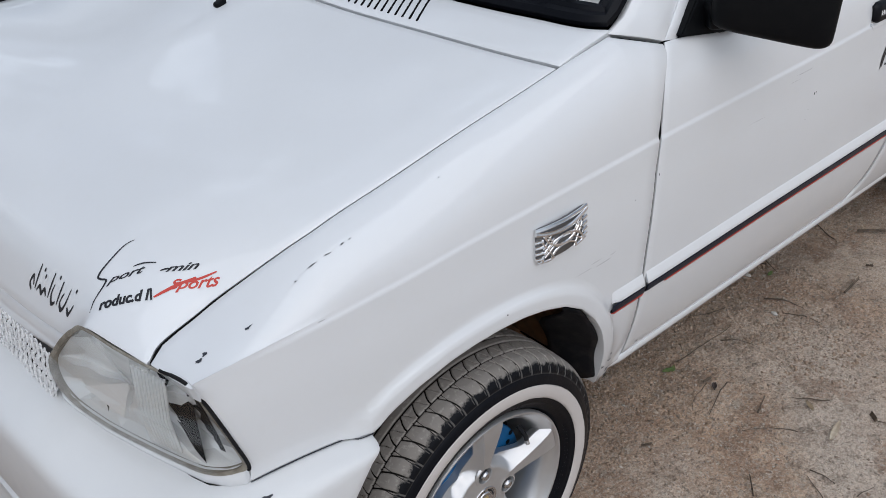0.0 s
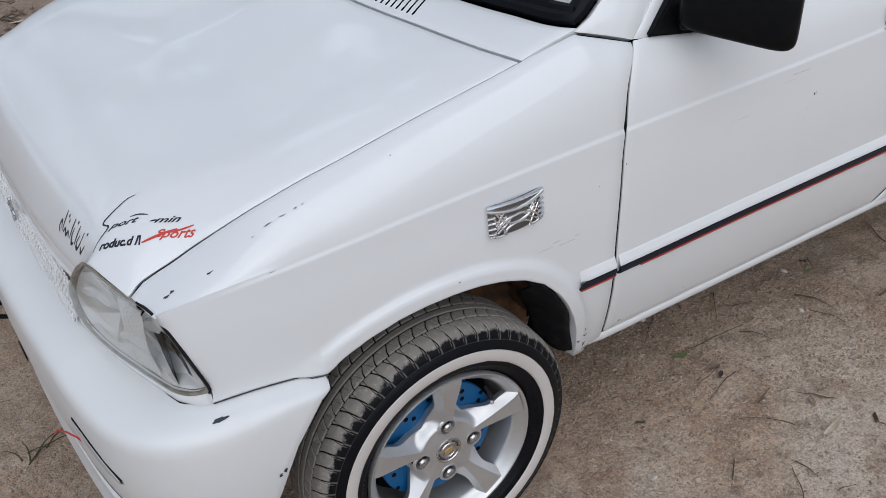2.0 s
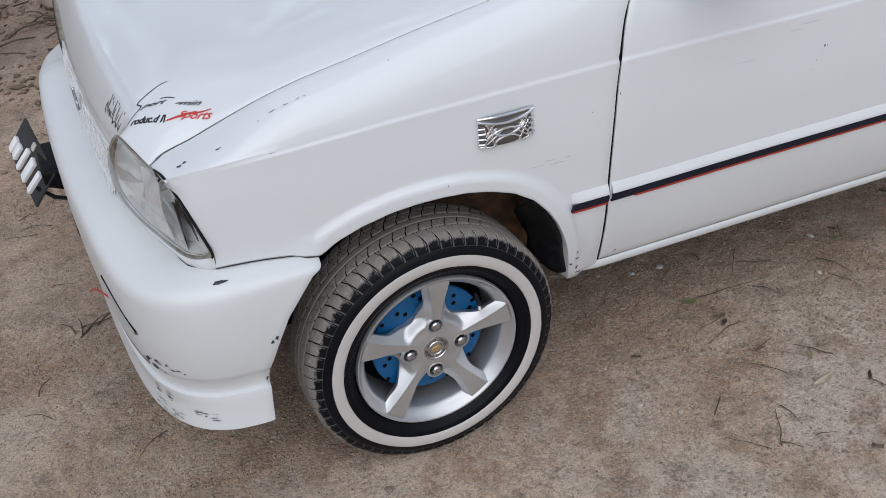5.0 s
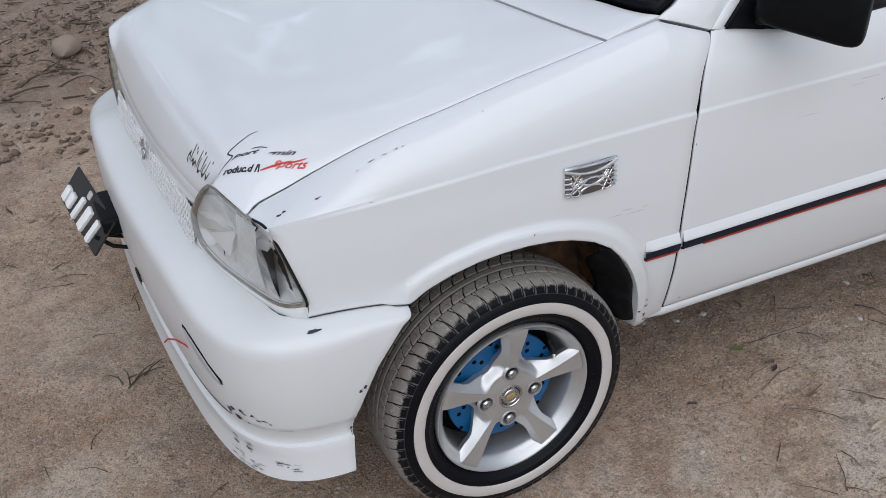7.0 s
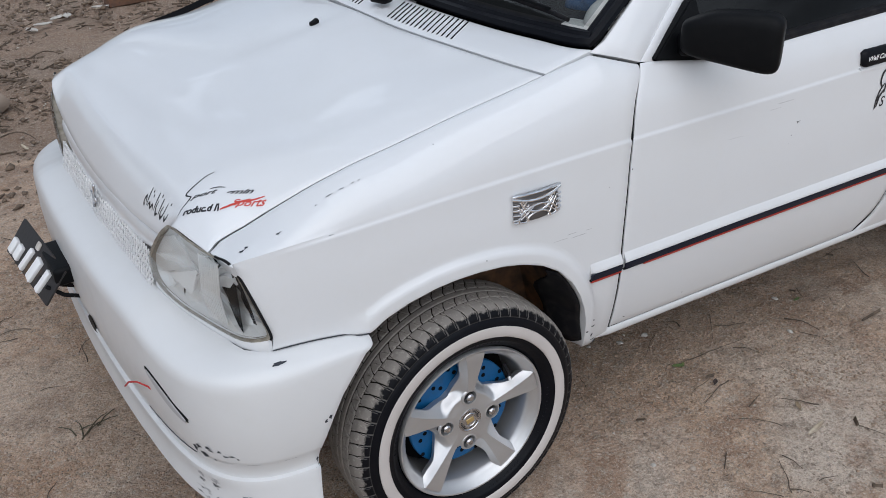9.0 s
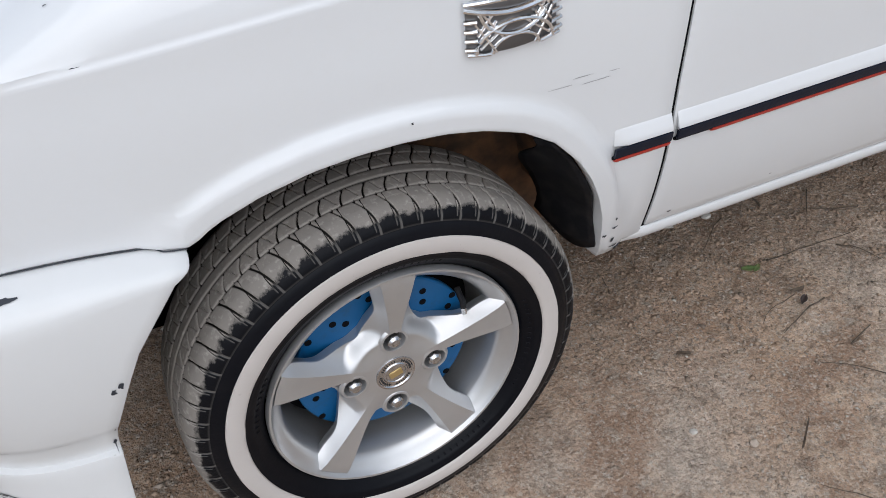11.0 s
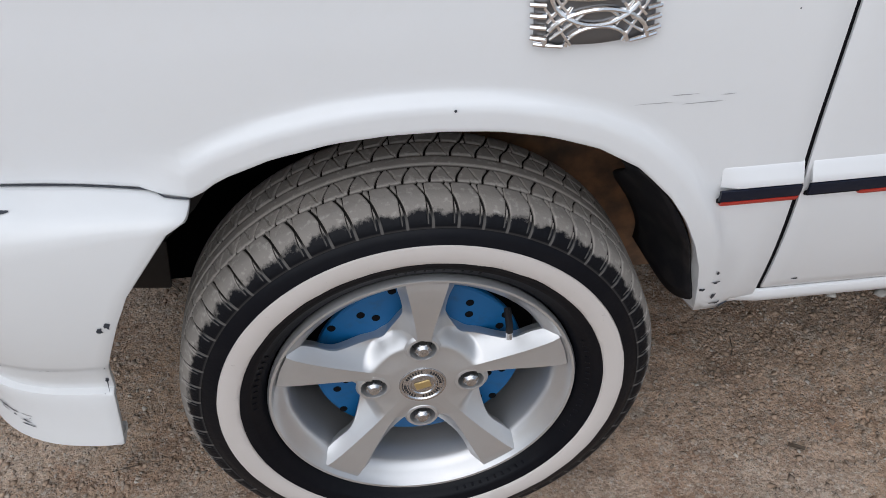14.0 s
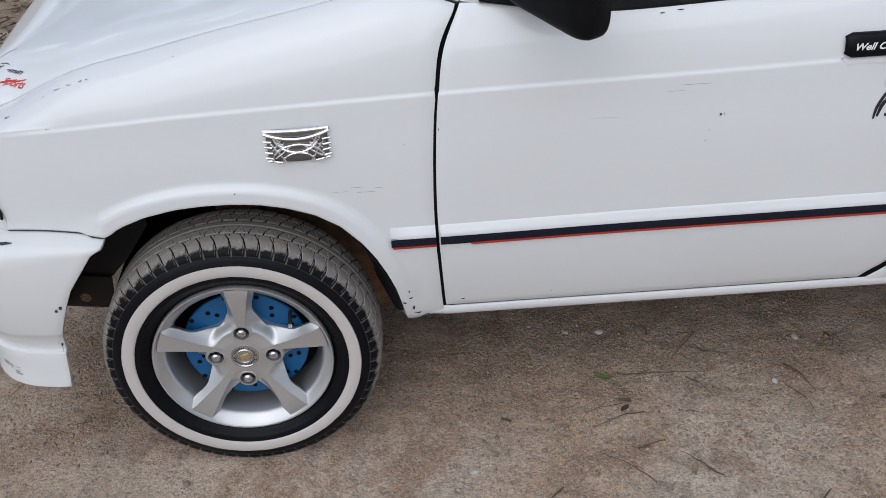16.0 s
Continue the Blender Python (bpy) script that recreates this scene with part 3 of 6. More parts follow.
def windscreen():
    ys = np.linspace(0.155, 2 * MID - 0.155, 41)
    P = np.array([screen_point(ys, np.full(41, t)) for t in np.linspace(0.09, 0.96, 24)])
    ob = data("windscreen", P.reshape(-1, 3), grid_faces(24, 41), GLASS, car, "clear windscreen in a black rubber seal", sharp=180)
    facing(ob, (-1, 0, 1)).visible_shadow = False
    # seal: a swept band round the glass
    edge = [screen_point(np.array([y]), np.array([0.045]))[0] for y in np.linspace(0.128, 2 * MID - 0.128, 50)]
    edge += [screen_point(np.array([2 * MID - 0.128]), np.array([t]))[0] for t in np.linspace(0.06, 0.97, 24)]
    edge += [screen_point(np.array([y]), np.array([0.985]))[0] for y in np.linspace(2 * MID - 0.128, 0.128, 30)]
    edge += [screen_point(np.array([0.128]), np.array([t]))[0] for t in np.linspace(0.97, 0.06, 24)]
    n = len(edge)
    bm = bmesh.new()
    rings = []
    for i, p in enumerate(edge):
        p = Vector(p)
        way = (Vector(edge[(i + 1) % n]) - Vector(edge[i - 1])).normalized()
        up = Vector((-0.66, 0, 0.75))
        a = way.cross(up).normalized()
        up = a.cross(way).normalized()
        ring = [(-0.020, -0.003), (-0.018, 0.006), (-0.008, 0.011), (0.002, 0.007), (0.010, 0.010), (0.019, 0.005), (0.020, -0.003)]
        rings.append([bm.verts.new(p + a * u + up * v) for u, v in ring])
    for i in range(n):
        A, B = rings[i], rings[(i + 1) % n]
        for k in range(6):
            bm.faces.new((A[k], A[k + 1], B[k + 1], B[k]))
    part("seal", bm, GLOSS_BLACK, ob, "black rubber seal")


windscreen()


def frame_y(z):
    return 0.077 + (z - 0.937) * 0.42


def pillar(mirror=False):
    P = np.zeros((20, 5, 3))
    for i, t in enumerate(np.linspace(0, 1, 20)):
        z = 0.968 + (1.345 - 0.968) * t
        inner = screen_point(np.array([0.108]), np.array([(z - 0.972) / 0.373]))[0]
        outer = np.array([0.478 + (z - 0.955) * 1.16, frame_y(z), z - 0.012])
        if t == 0:
            outer = np.array([0.4625, 0.0775, 0.9405])
            inner = np.array([0.364, 0.113, 0.9685])
        for j, s in enumerate(np.linspace(0, 1, 5)):
            p = lerp(inner, outer, s)
            P[i, j] = p + np.array([-0.003, -0.003, 0.003]) * math.sin(math.pi * s)
    panel("windscreen_pillar", P, (0, -1, 0.3), PAINT, car, mirror=mirror)
    # door window frame behind it
    F = np.zeros((20, 3, 3))
    for i, t in enumerate(np.linspace(0, 1, 20)):
        z = 0.940 + (1.33 - 0.940) * t
        x = 0.4825 + (z - 0.955) * 1.16
        for j, s in enumerate(np.linspace(0, 1, 3)):
            F[i, j] = (x + 0.034 * s + (0.002 if t else 0), frame_y(z) - 0.001 + 0.006 * (s - 0.5) ** 2, z - 0.006 * s)
    panel("window_frame", F, (0, -1, 0.3), PAINT, car, mirror=mirror)


pillar()
pillar(True)


def side_glass(mirror=False):
    def sheet(x0, x1, lean, name):
        P = np.zeros((14, 8, 3))
        for j, t in enumerate(np.linspace(0, 1, 8)):
            z = 0.915 + 0.43 * t
            a = max(x0, 0.515 + (z - 0.955) * 1.16) if lean else x0
            for i, s in enumerate(np.linspace(0, 1, 14)):
                P[i, j] = (a + (x1 - a) * s, frame_y(z) + 0.012, z)
        if mirror:
            P = mirrored(P)
        ob = data(name, P.reshape(-1, 3), grid_faces(14, 8), TINTED, car, "dark tinted side window", sharp=180)
        facing(ob, (0, 1 if mirror else -1, 0)).visible_shadow = False

    sheet(0.50, 1.33, True, "side_window")
    sheet(1.37, 2.05, False, "side_window")
    # belt rubber along the lower edge of the window
    pts = []
    for x in np.linspace(0.60, 1.34, 40):
        z = float(crv(x, [(0.46, 0.938), (0.50, 0.936), (0.60, 0.922), (0.73, 0.913), (0.92, 0.918), (1.35, 0.927)]))
        pts.append((x, float(side_y(x, z)), z))
    bm = bmesh.new()
    rings = []
    for x, y, z in pts:
        q = [(y + 0.0, z - 0.002), (y - 0.003, z + 0.004), (y - 0.001, z + 0.011), (y + 0.008, z + 0.015), (y + 0.022, z + 0.013), (y + 0.022, z - 0.004)]
        rings.append([bm.verts.new((x, 2 * MID - a if mirror else a, b)) for a, b in q])
    for A, B in zip(rings, rings[1:]):
        for k in range(6):
            bm.faces.new((A[k], A[(k + 1) % 6], B[(k + 1) % 6], B[k]))
    part("belt_rubber", bm, BLACK_RUBBER, car)


side_glass()
side_glass(True)


def roof_and_rear():
    P = np.zeros((30, 25, 3))
    for i, t in enumerate(np.linspace(0, 1, 30)):
        for j, s in enumerate(np.linspace(-1, 1, 25)):
            x = TOP_X + 0.05 * s * s + (2.42 - TOP_X - 0.05 * s * s) * t
            P[i, j] = (x, MID + 0.51 * s, 1.352 + 0.06 * math.sin(math.pi * min(1, 0.12 + 0.8 * t)) * (1 - 0.55 * s * s) - 0.02 * s * s)
    panel("roof", P, (0, 0, 1), PAINT, car, "white roof")
    for mirror in (False, True):
        us = np.concatenate([np.linspace(0, 0.42, 22), np.linspace(0.425, 0.8, 50), np.linspace(0.81, 1, 14)])
        rows = list(np.linspace(0, 1, 34))
        Q = np.zeros((len(us), len(rows), 3))
        for j, v in enumerate(rows):
            z0 = 0.925 - 0.60 * v
            x = rear_x(z0) + 0.003 + (2.70 - 0.05 * (v - 0.4) ** 2 - rear_x(z0)) * us
            d = np.abs(x - 2.175) / 0.31
            low = np.where(d < 1, 0.30 + 0.31 * np.sqrt(np.clip(1 - d**2, 0, 1)), 0.30)
            z = 0.925 - (0.925 - low) * v
            Q[:, j] = np.stack([x, side_y(x, z, 50.0), z], -1)
        panel("rear_side_panel", Q, (0, -1, 0), PAINT, car, mirror=mirror)
        for x0, x1, name in ((1.335, 1.385, "centre_pillar"), (2.03, 2.46, "rear_pillar")):
            R = np.zeros((8, 6, 3))
            for i, t in enumerate(np.linspace(0, 1, 8)):
                for j, s in enumerate(np.linspace(0, 1, 6)):
                    z = 0.915 + 0.43 * t
                    R[i, j] = (x0 + (x1 - x0) * s + (0.22 * (1 - t) * s if name == "rear_pillar" else 0), frame_y(z) + 0.004, z)
            panel(name, R, (0, -1, 0), PAINT, car, mirror=mirror)
    T = np.zeros((24, 21, 3))
    for i, t in enumerate(np.linspace(0, 1, 24)):
        z = 1.33 - 1.02 * t
        x = 2.44 + 0.26 * min(1, t / 0.42) if t < 0.42 else 2.70 + 0.02 * math.sin((t - 0.42) * 5)
        half = 0.50 + 0.15 * min(1, t / 0.42)
        for j, s in enumerate(np.linspace(-1, 1, 21)):
            T[i, j] = (x - 0.03 * s**4, MID + half * s, z)
    panel("tailgate", T, (1, 0, 0), PAINT, car)


roof_and_rear()


def inner_body():
    """Dark sheets behind the gaps, the wheel wells, the floor and the cabin's lower part."""
    for mirror in (False, True):
        F = (lambda p: mirrored(p)) if mirror else (lambda p: np.asarray(p))
        # near-black strips close behind the panel gaps stand in for the shade there
        zs = np.linspace(0.295, 0.936, 24)
        strip = [[(float(gap_x(z)) - 0.03, float(side_y(0.4, z)) + 0.0042, z), (float(gap_x(z)) + 0.03, float(side_y(0.4, z)) + 0.0042, z)] for z in zs]
        data("door_frame", F(np.array(strip)).reshape(-1, 3), grid_faces(24, 2), DARK, car)
        zs = np.linspace(0.32, 0.92, 24)
        strip = [[(float(rear_x(z)) - 0.03, float(side_y(1.3, z)) + 0.0055, z), (float(rear_x(z)) + 0.03, float(side_y(1.3, z)) + 0.0055, z)] for z in zs]
        data("door_frame", F(np.array(strip)).reshape(-1, 3), grid_faces(24, 2), DARK, car)
        xs = np.linspace(-0.44, 0.37, 50)
        strip = [[(x, float(cut_y(x)) - 0.03, float(cut_z(x)) - 0.022), (x, float(cut_y(x)), float(cut_z(x)) - 0.0035), (x, float(cut_y(x)) + 0.03, float(cut_z(x)) - 0.012)] for x in xs]
        data("hood_gutter", F(np.array(strip)).reshape(-1, 3), grid_faces(50, 3), DARK, car)
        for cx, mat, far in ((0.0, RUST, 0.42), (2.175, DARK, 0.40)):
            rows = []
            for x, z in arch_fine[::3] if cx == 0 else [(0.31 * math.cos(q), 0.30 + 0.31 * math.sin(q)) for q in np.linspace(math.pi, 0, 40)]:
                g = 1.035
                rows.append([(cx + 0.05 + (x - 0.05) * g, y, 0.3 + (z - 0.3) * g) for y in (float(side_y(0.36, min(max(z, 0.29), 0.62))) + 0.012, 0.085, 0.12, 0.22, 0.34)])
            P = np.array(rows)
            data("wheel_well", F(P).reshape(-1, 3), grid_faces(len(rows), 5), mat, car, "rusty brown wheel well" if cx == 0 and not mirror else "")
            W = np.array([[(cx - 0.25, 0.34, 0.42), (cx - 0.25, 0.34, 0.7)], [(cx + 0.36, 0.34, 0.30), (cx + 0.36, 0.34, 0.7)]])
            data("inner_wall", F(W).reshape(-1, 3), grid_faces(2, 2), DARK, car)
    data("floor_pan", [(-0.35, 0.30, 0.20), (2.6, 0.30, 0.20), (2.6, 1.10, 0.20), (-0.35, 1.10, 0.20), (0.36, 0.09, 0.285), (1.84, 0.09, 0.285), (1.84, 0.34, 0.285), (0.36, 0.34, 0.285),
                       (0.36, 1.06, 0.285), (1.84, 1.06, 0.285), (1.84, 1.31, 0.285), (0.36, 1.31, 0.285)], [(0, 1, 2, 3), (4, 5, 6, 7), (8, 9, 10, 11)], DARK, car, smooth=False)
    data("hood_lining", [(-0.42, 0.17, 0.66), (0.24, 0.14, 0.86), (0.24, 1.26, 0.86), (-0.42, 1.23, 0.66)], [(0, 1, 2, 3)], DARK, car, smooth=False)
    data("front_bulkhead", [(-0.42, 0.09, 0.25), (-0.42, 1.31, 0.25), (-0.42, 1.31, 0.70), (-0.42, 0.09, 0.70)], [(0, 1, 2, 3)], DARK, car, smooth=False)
    # dashboard
    ys = np.linspace(0.13, 2 * MID - 0.13, 31)
    P = []
    for y in ys:
        wx = float(crv(fold(y), WS))
        P.append([(wx + 0.035, y, 0.972), (wx + 0.10, y, 0.985), (wx + 0.22, y, 0.99), (wx + 0.33, y, 0.975), (wx + 0.37, y, 0.93), (wx + 0.36, y, 0.62)])
    data("dashboard", np.array(P).reshape(-1, 3), grid_faces(31, 6), FABRIC, car, "dark grey dashboard")
    for y in (0.40, 1.0):
        part("front_seat", placed(block((0.46, 0.44, 0.18), 0.05, 4), pose(1.18, y, 0.52)), FABRIC, car)
        part("front_seat_back", placed(block((0.14, 0.42, 0.62), 0.05, 4), pose(1.46, y, 0.86, 0, 14, 0)), FABRIC, car)
    part("rear_seat", placed(block((0.45, 1.05, 0.2), 0.05, 3), pose(2.0, MID, 0.55)), FABRIC, car)
    part("rear_seat_back", placed(block((0.14, 1.05, 0.55), 0.05, 3), pose(2.25, MID, 0.85, 0, 14, 0)), FABRIC, car)
    w = part("steering_wheel", placed(lathe([(0.17, 0.0), (0.18, -0.012), (0.192, -0.008), (0.192, 0.008), (0.18, 0.012), (0.17, 0.0)], 48), pose(0.86, 1.02, 0.95, 0, 0, 90) @ pose(0, 0, 0, 25, 0, 0)), BLACK_PLASTIC, car)
    part("hub", placed(block((0.2, 0.03, 0.07), 0.012, 2), pose(0.86, 1.02, 0.95, 0, 0, 90) @ pose(0, 0.01, 0, 25, 0, 0)), BLACK_PLASTIC, w)


inner_body()


from mathutils.bvhtree import BVHTree

# ---- bumper with its apron ----
OUTLINE = [(-0.20, -0.012), (-0.28, -0.015), (-0.35, -0.016), (-0.40, -0.012), (-0.44, -0.003), (-0.478, 0.015), (-0.512, 0.046), (-0.540, 0.092), (-0.558, 0.15), (-0.573, 0.25), (-0.584, 0.40), (-0.590, 0.55), (-0.592, 0.70)]
o_k = np.arange(len(OUTLINE))
o_f = np.linspace(0, len(OUTLINE) - 1, 400)
o_xy = np.stack([crv(o_f, list(zip(o_k, [p[0] for p in OUTLINE]))), crv(o_f, list(zip(o_k, [p[1] for p in OUTLINE])))], -1)
for _ in range(30):
    o_xy[1:-1] = (o_xy[:-2] + 2 * o_xy[1:-1] + o_xy[2:]) / 4
o_len = np.concatenate([[0], np.cumsum(np.hypot(*np.diff(o_xy, axis=0).T))])
o_way = np.gradient(o_xy, axis=0)
o_way /= np.linalg.norm(o_way, axis=1, keepdims=True)
o_in = np.stack([-o_way[:, 1], o_way[:, 0]], -1) * -1.0
if o_in[0, 1] < 0:
    o_in = -o_in


def on_outline(length, d):
    x, y = np.interp(length, o_len, o_xy[:, 0]), np.interp(length, o_len, o_xy[:, 1])
    return x + d * np.interp(length, o_len, o_in[:, 0]), y + d * np.interp(length, o_len, o_in[:, 1])


BREAR = [(0.225, -0.353), (0.30, -0.346), (0.353, -0.340), (0.384, -0.329), (0.427, -0.311), (0.486, -0.280), (0.536, -0.243), (0.566, -0.209), (0.60, -0.205)]


UNDER_LAMP = [(-0.385, 0.040, 0.577), (-0.412, 0.056, 0.577), (-0.430, 0.083, 0.577), (-0.443, 0.125, 0.578), (-0.462, 0.185, 0.582), (-0.480, 0.245, 0.589), (-0.494, 0.305, 0.599), (-0.499, 0.345, 0.604), (-0.503, 0.5, 0.604), (-0.505, 0.71, 0.604)]
under_lamp = np.stack([np.interp(np.linspace(0, 9, 300), range(10), [p[c] for p in UNDER_LAMP]) for c in range(3)], -1)


def bumper():
    spans = np.concatenate([np.linspace(0, 0.28, 16), np.linspace(0.30, 0.62, 34), np.linspace(0.65, 1, 16)])
    full = o_len[-1]
    sect = [("t", 1.0, 0.0), ("t", 0.75, -0.004), ("t", 0.5, -0.009), ("t", 0.32, -0.014), ("t", 0.19, -0.019), ("t", 0.10, -0.025), ("t", 0.035, -0.034), ("t", 0.0, -0.050), ("z", -0.002, 0.47), ("z", -0.001, 0.43), ("z", 0.003, 0.385),
            ("z", 0.0065, 0.367), ("z", 0.0078, 0.3605), ("z", 0.0105, 0.3575), ("z", 0.0150, 0.340), ("z", 0.0180, 0.3215), ("z", 0.0175, 0.3185), ("z", 0.0100, 0.3165), ("z", 0.0085, 0.313), ("z", 0.0065, 0.296), ("z", 0.0030, 0.266),
            ("z", -0.0015, 0.246), ("z", -0.0025, 0.2385), ("z", 0.004, 0.232), ("z", 0.03, 0.233)]
    P = np.zeros((len(spans), len(sect), 3))
    for j, (kind, d, h) in enumerate(sect):
        zz = 0.566 + 0.45 * h if kind == "t" else h
        start = np.interp(-float(crv(zz, BREAR)), -o_xy[:, 0], o_len)
        s = start + (full - start) * spans
        fr = step(s, 0.20, 0.40)
        x0, y0 = on_outline(s, 0)
        seam = TOPLINE(np.clip(x0, -0.46, -0.207)) - 0.0015
        near = side_y(np.clip(x0, -0.40, -0.2), np.clip(seam, 0.56, 0.60)) - y0 + 0.007
        gaps = np.hypot(x0[:, None] - under_lamp[None, :, 0], y0[:, None] - under_lamp[None, :, 1])
        fq = step(s, 0.175, 0.235)
        D = near * (1 - fq) + (gaps.min(1) + 0.004) * fq
        zt = seam * (1 - fq) + under_lamp[gaps.argmin(1), 2] * fq
        if kind == "t":
            x, y = on_outline(s, D * d)
            z = zt + h * (0.45 + 0.55 * step(s, 0.02, 0.22))
        else:
            x, y = on_outline(s, d + 0.009 * fr * step(np.full_like(s, 0.318 - h), 0.0, 0.03))
            z = np.full_like(s, h)
        P[:, j] = np.stack([x, y, z], -1)
    P = np.concatenate([P, mirrored(P[-2::-1])])
    return panel("front_bumper", P, (-0.5, 0, 0.3), BUMPER, car, "white body-kit bumper with scuffed paint", depth=0.007, roll=0.0015)


bumper_part = bumper()
bumper_tree = BVHTree.FromPolygons([v.co.copy() for v in bumper_part.data.vertices], [tuple(p.vertices) for p in bumper_part.data.polygons])


def pressed(p):
    """The nearest spot on the bumper's skin, a hair in front of it."""
    at, n, k, d = bumper_tree.find_nearest(Vector(p))
    return at + n * (0.0009 if n.dot(at - Vector((0.4, MID, 0.45))) > 0 else -0.0009)


# coloured sheets for the shade in the corner's fog lamp slot and the middle opening
def slot(name, s0, s1, z0, z1, label="", mat=None, lean=False, proud=0.003):
    rows = []
    for t in np.linspace(0, 1, 15):
        s = s0 + (s1 - s0) * t
        h = 0.5 * (z1 - z0) * math.sin(math.pi * (0.04 + 0.92 * t)) ** 0.6
        m = (z0 + z1) / 2 - (0.026 if lean else 0) * (1 - 2 * t)
        ring = []
        for k in range(9):
            q = -1 + 2 * k / 8
            x, y = on_outline(s, -proud if abs(q) < 1 else 0.0025 - proud)
            ring.append((x, y, m + h * q))
        rows.append(ring)
    return data(name, np.array(rows).reshape(-1, 3), grid_faces(15, 9), mat or BLACK_PLASTIC, bumper_part, label)


slot("fog_slot", 0.392, 0.535, 0.455, 0.485, "black sheet for the shade in an empty fog lamp slot", lean=True)
slot("slot_blank", 0.398, 0.528, 0.454, 0.480, "grey sheet for the shade inside the slot", SLOT_SHADE_GREY, True, 0.0042)
slot("lower_slot", 0.90, 0.97, 0.375, 0.41)


# ---- headlights ----
LAMP = [(-0.472, 0.249, 0.768), (-0.459, 0.195, 0.759), (-0.444, 0.142, 0.752), (-0.436, 0.112, 0.752), (-0.432, 0.082, 0.757), (-0.428, 0.066, 0.752), (-0.421, 0.057, 0.733), (-0.410, 0.050, 0.695), (-0.398, 0.045, 0.652), (-0.388, 0.041, 0.613),
        (-0.392, 0.042, 0.602), (-0.412, 0.056, 0.596), (-0.430, 0.083, 0.592), (-0.443, 0.125, 0.589), (-0.462, 0.185, 0.592), (-0.480, 0.245, 0.597), (-0.494, 0.305, 0.607), (-0.499, 0.338, 0.620), (-0.500, 0.352, 0.642), (-0.499, 0.346, 0.672),
        (-0.494, 0.320, 0.705), (-0.487, 0.290, 0.738), (-0.480, 0.265, 0.760)]


def closed(points, n):
    pts = np.array(points)
    k = len(pts)
    out = []
    for i in range(n):
        f = i * k / n
        a, t = int(f), f - int(f)
        p0, p1, p2, p3 = pts[(a - 1) % k], pts[a % k], pts[(a + 1) % k], pts[(a + 2) % k]
        out.append(0.5 * (2 * p1 + (p2 - p0) * t + (2 * p0 - 5 * p1 + 4 * p2 - p3) * t * t + (3 * p1 - p0 - 3 * p2 + p3) * t**3))
    return np.array(out)


def patch(edge, centre, rings, bulge, way):
    """A sheet from a closed edge to its centre, bulged along way."""
    n = len(edge)
    verts, faces = [], []
    for r in range(rings):
        t = r / rings
        verts += list(edge + (centre - edge) * t + np.asarray(way) * bulge * (1 - (1 - t) ** 2))
    verts.append(centre + np.asarray(way) * bulge)
    for r in range(rings - 1):
        faces += [(r * n + i, r * n + (i + 1) % n, (r + 1) * n + (i + 1) % n, (r + 1) * n + i) for i in range(n)]
    faces += [((rings - 1) * n + i, (rings - 1) * n + (i + 1) % n, len(verts) - 1) for i in range(n)]
    return np.array(verts), faces


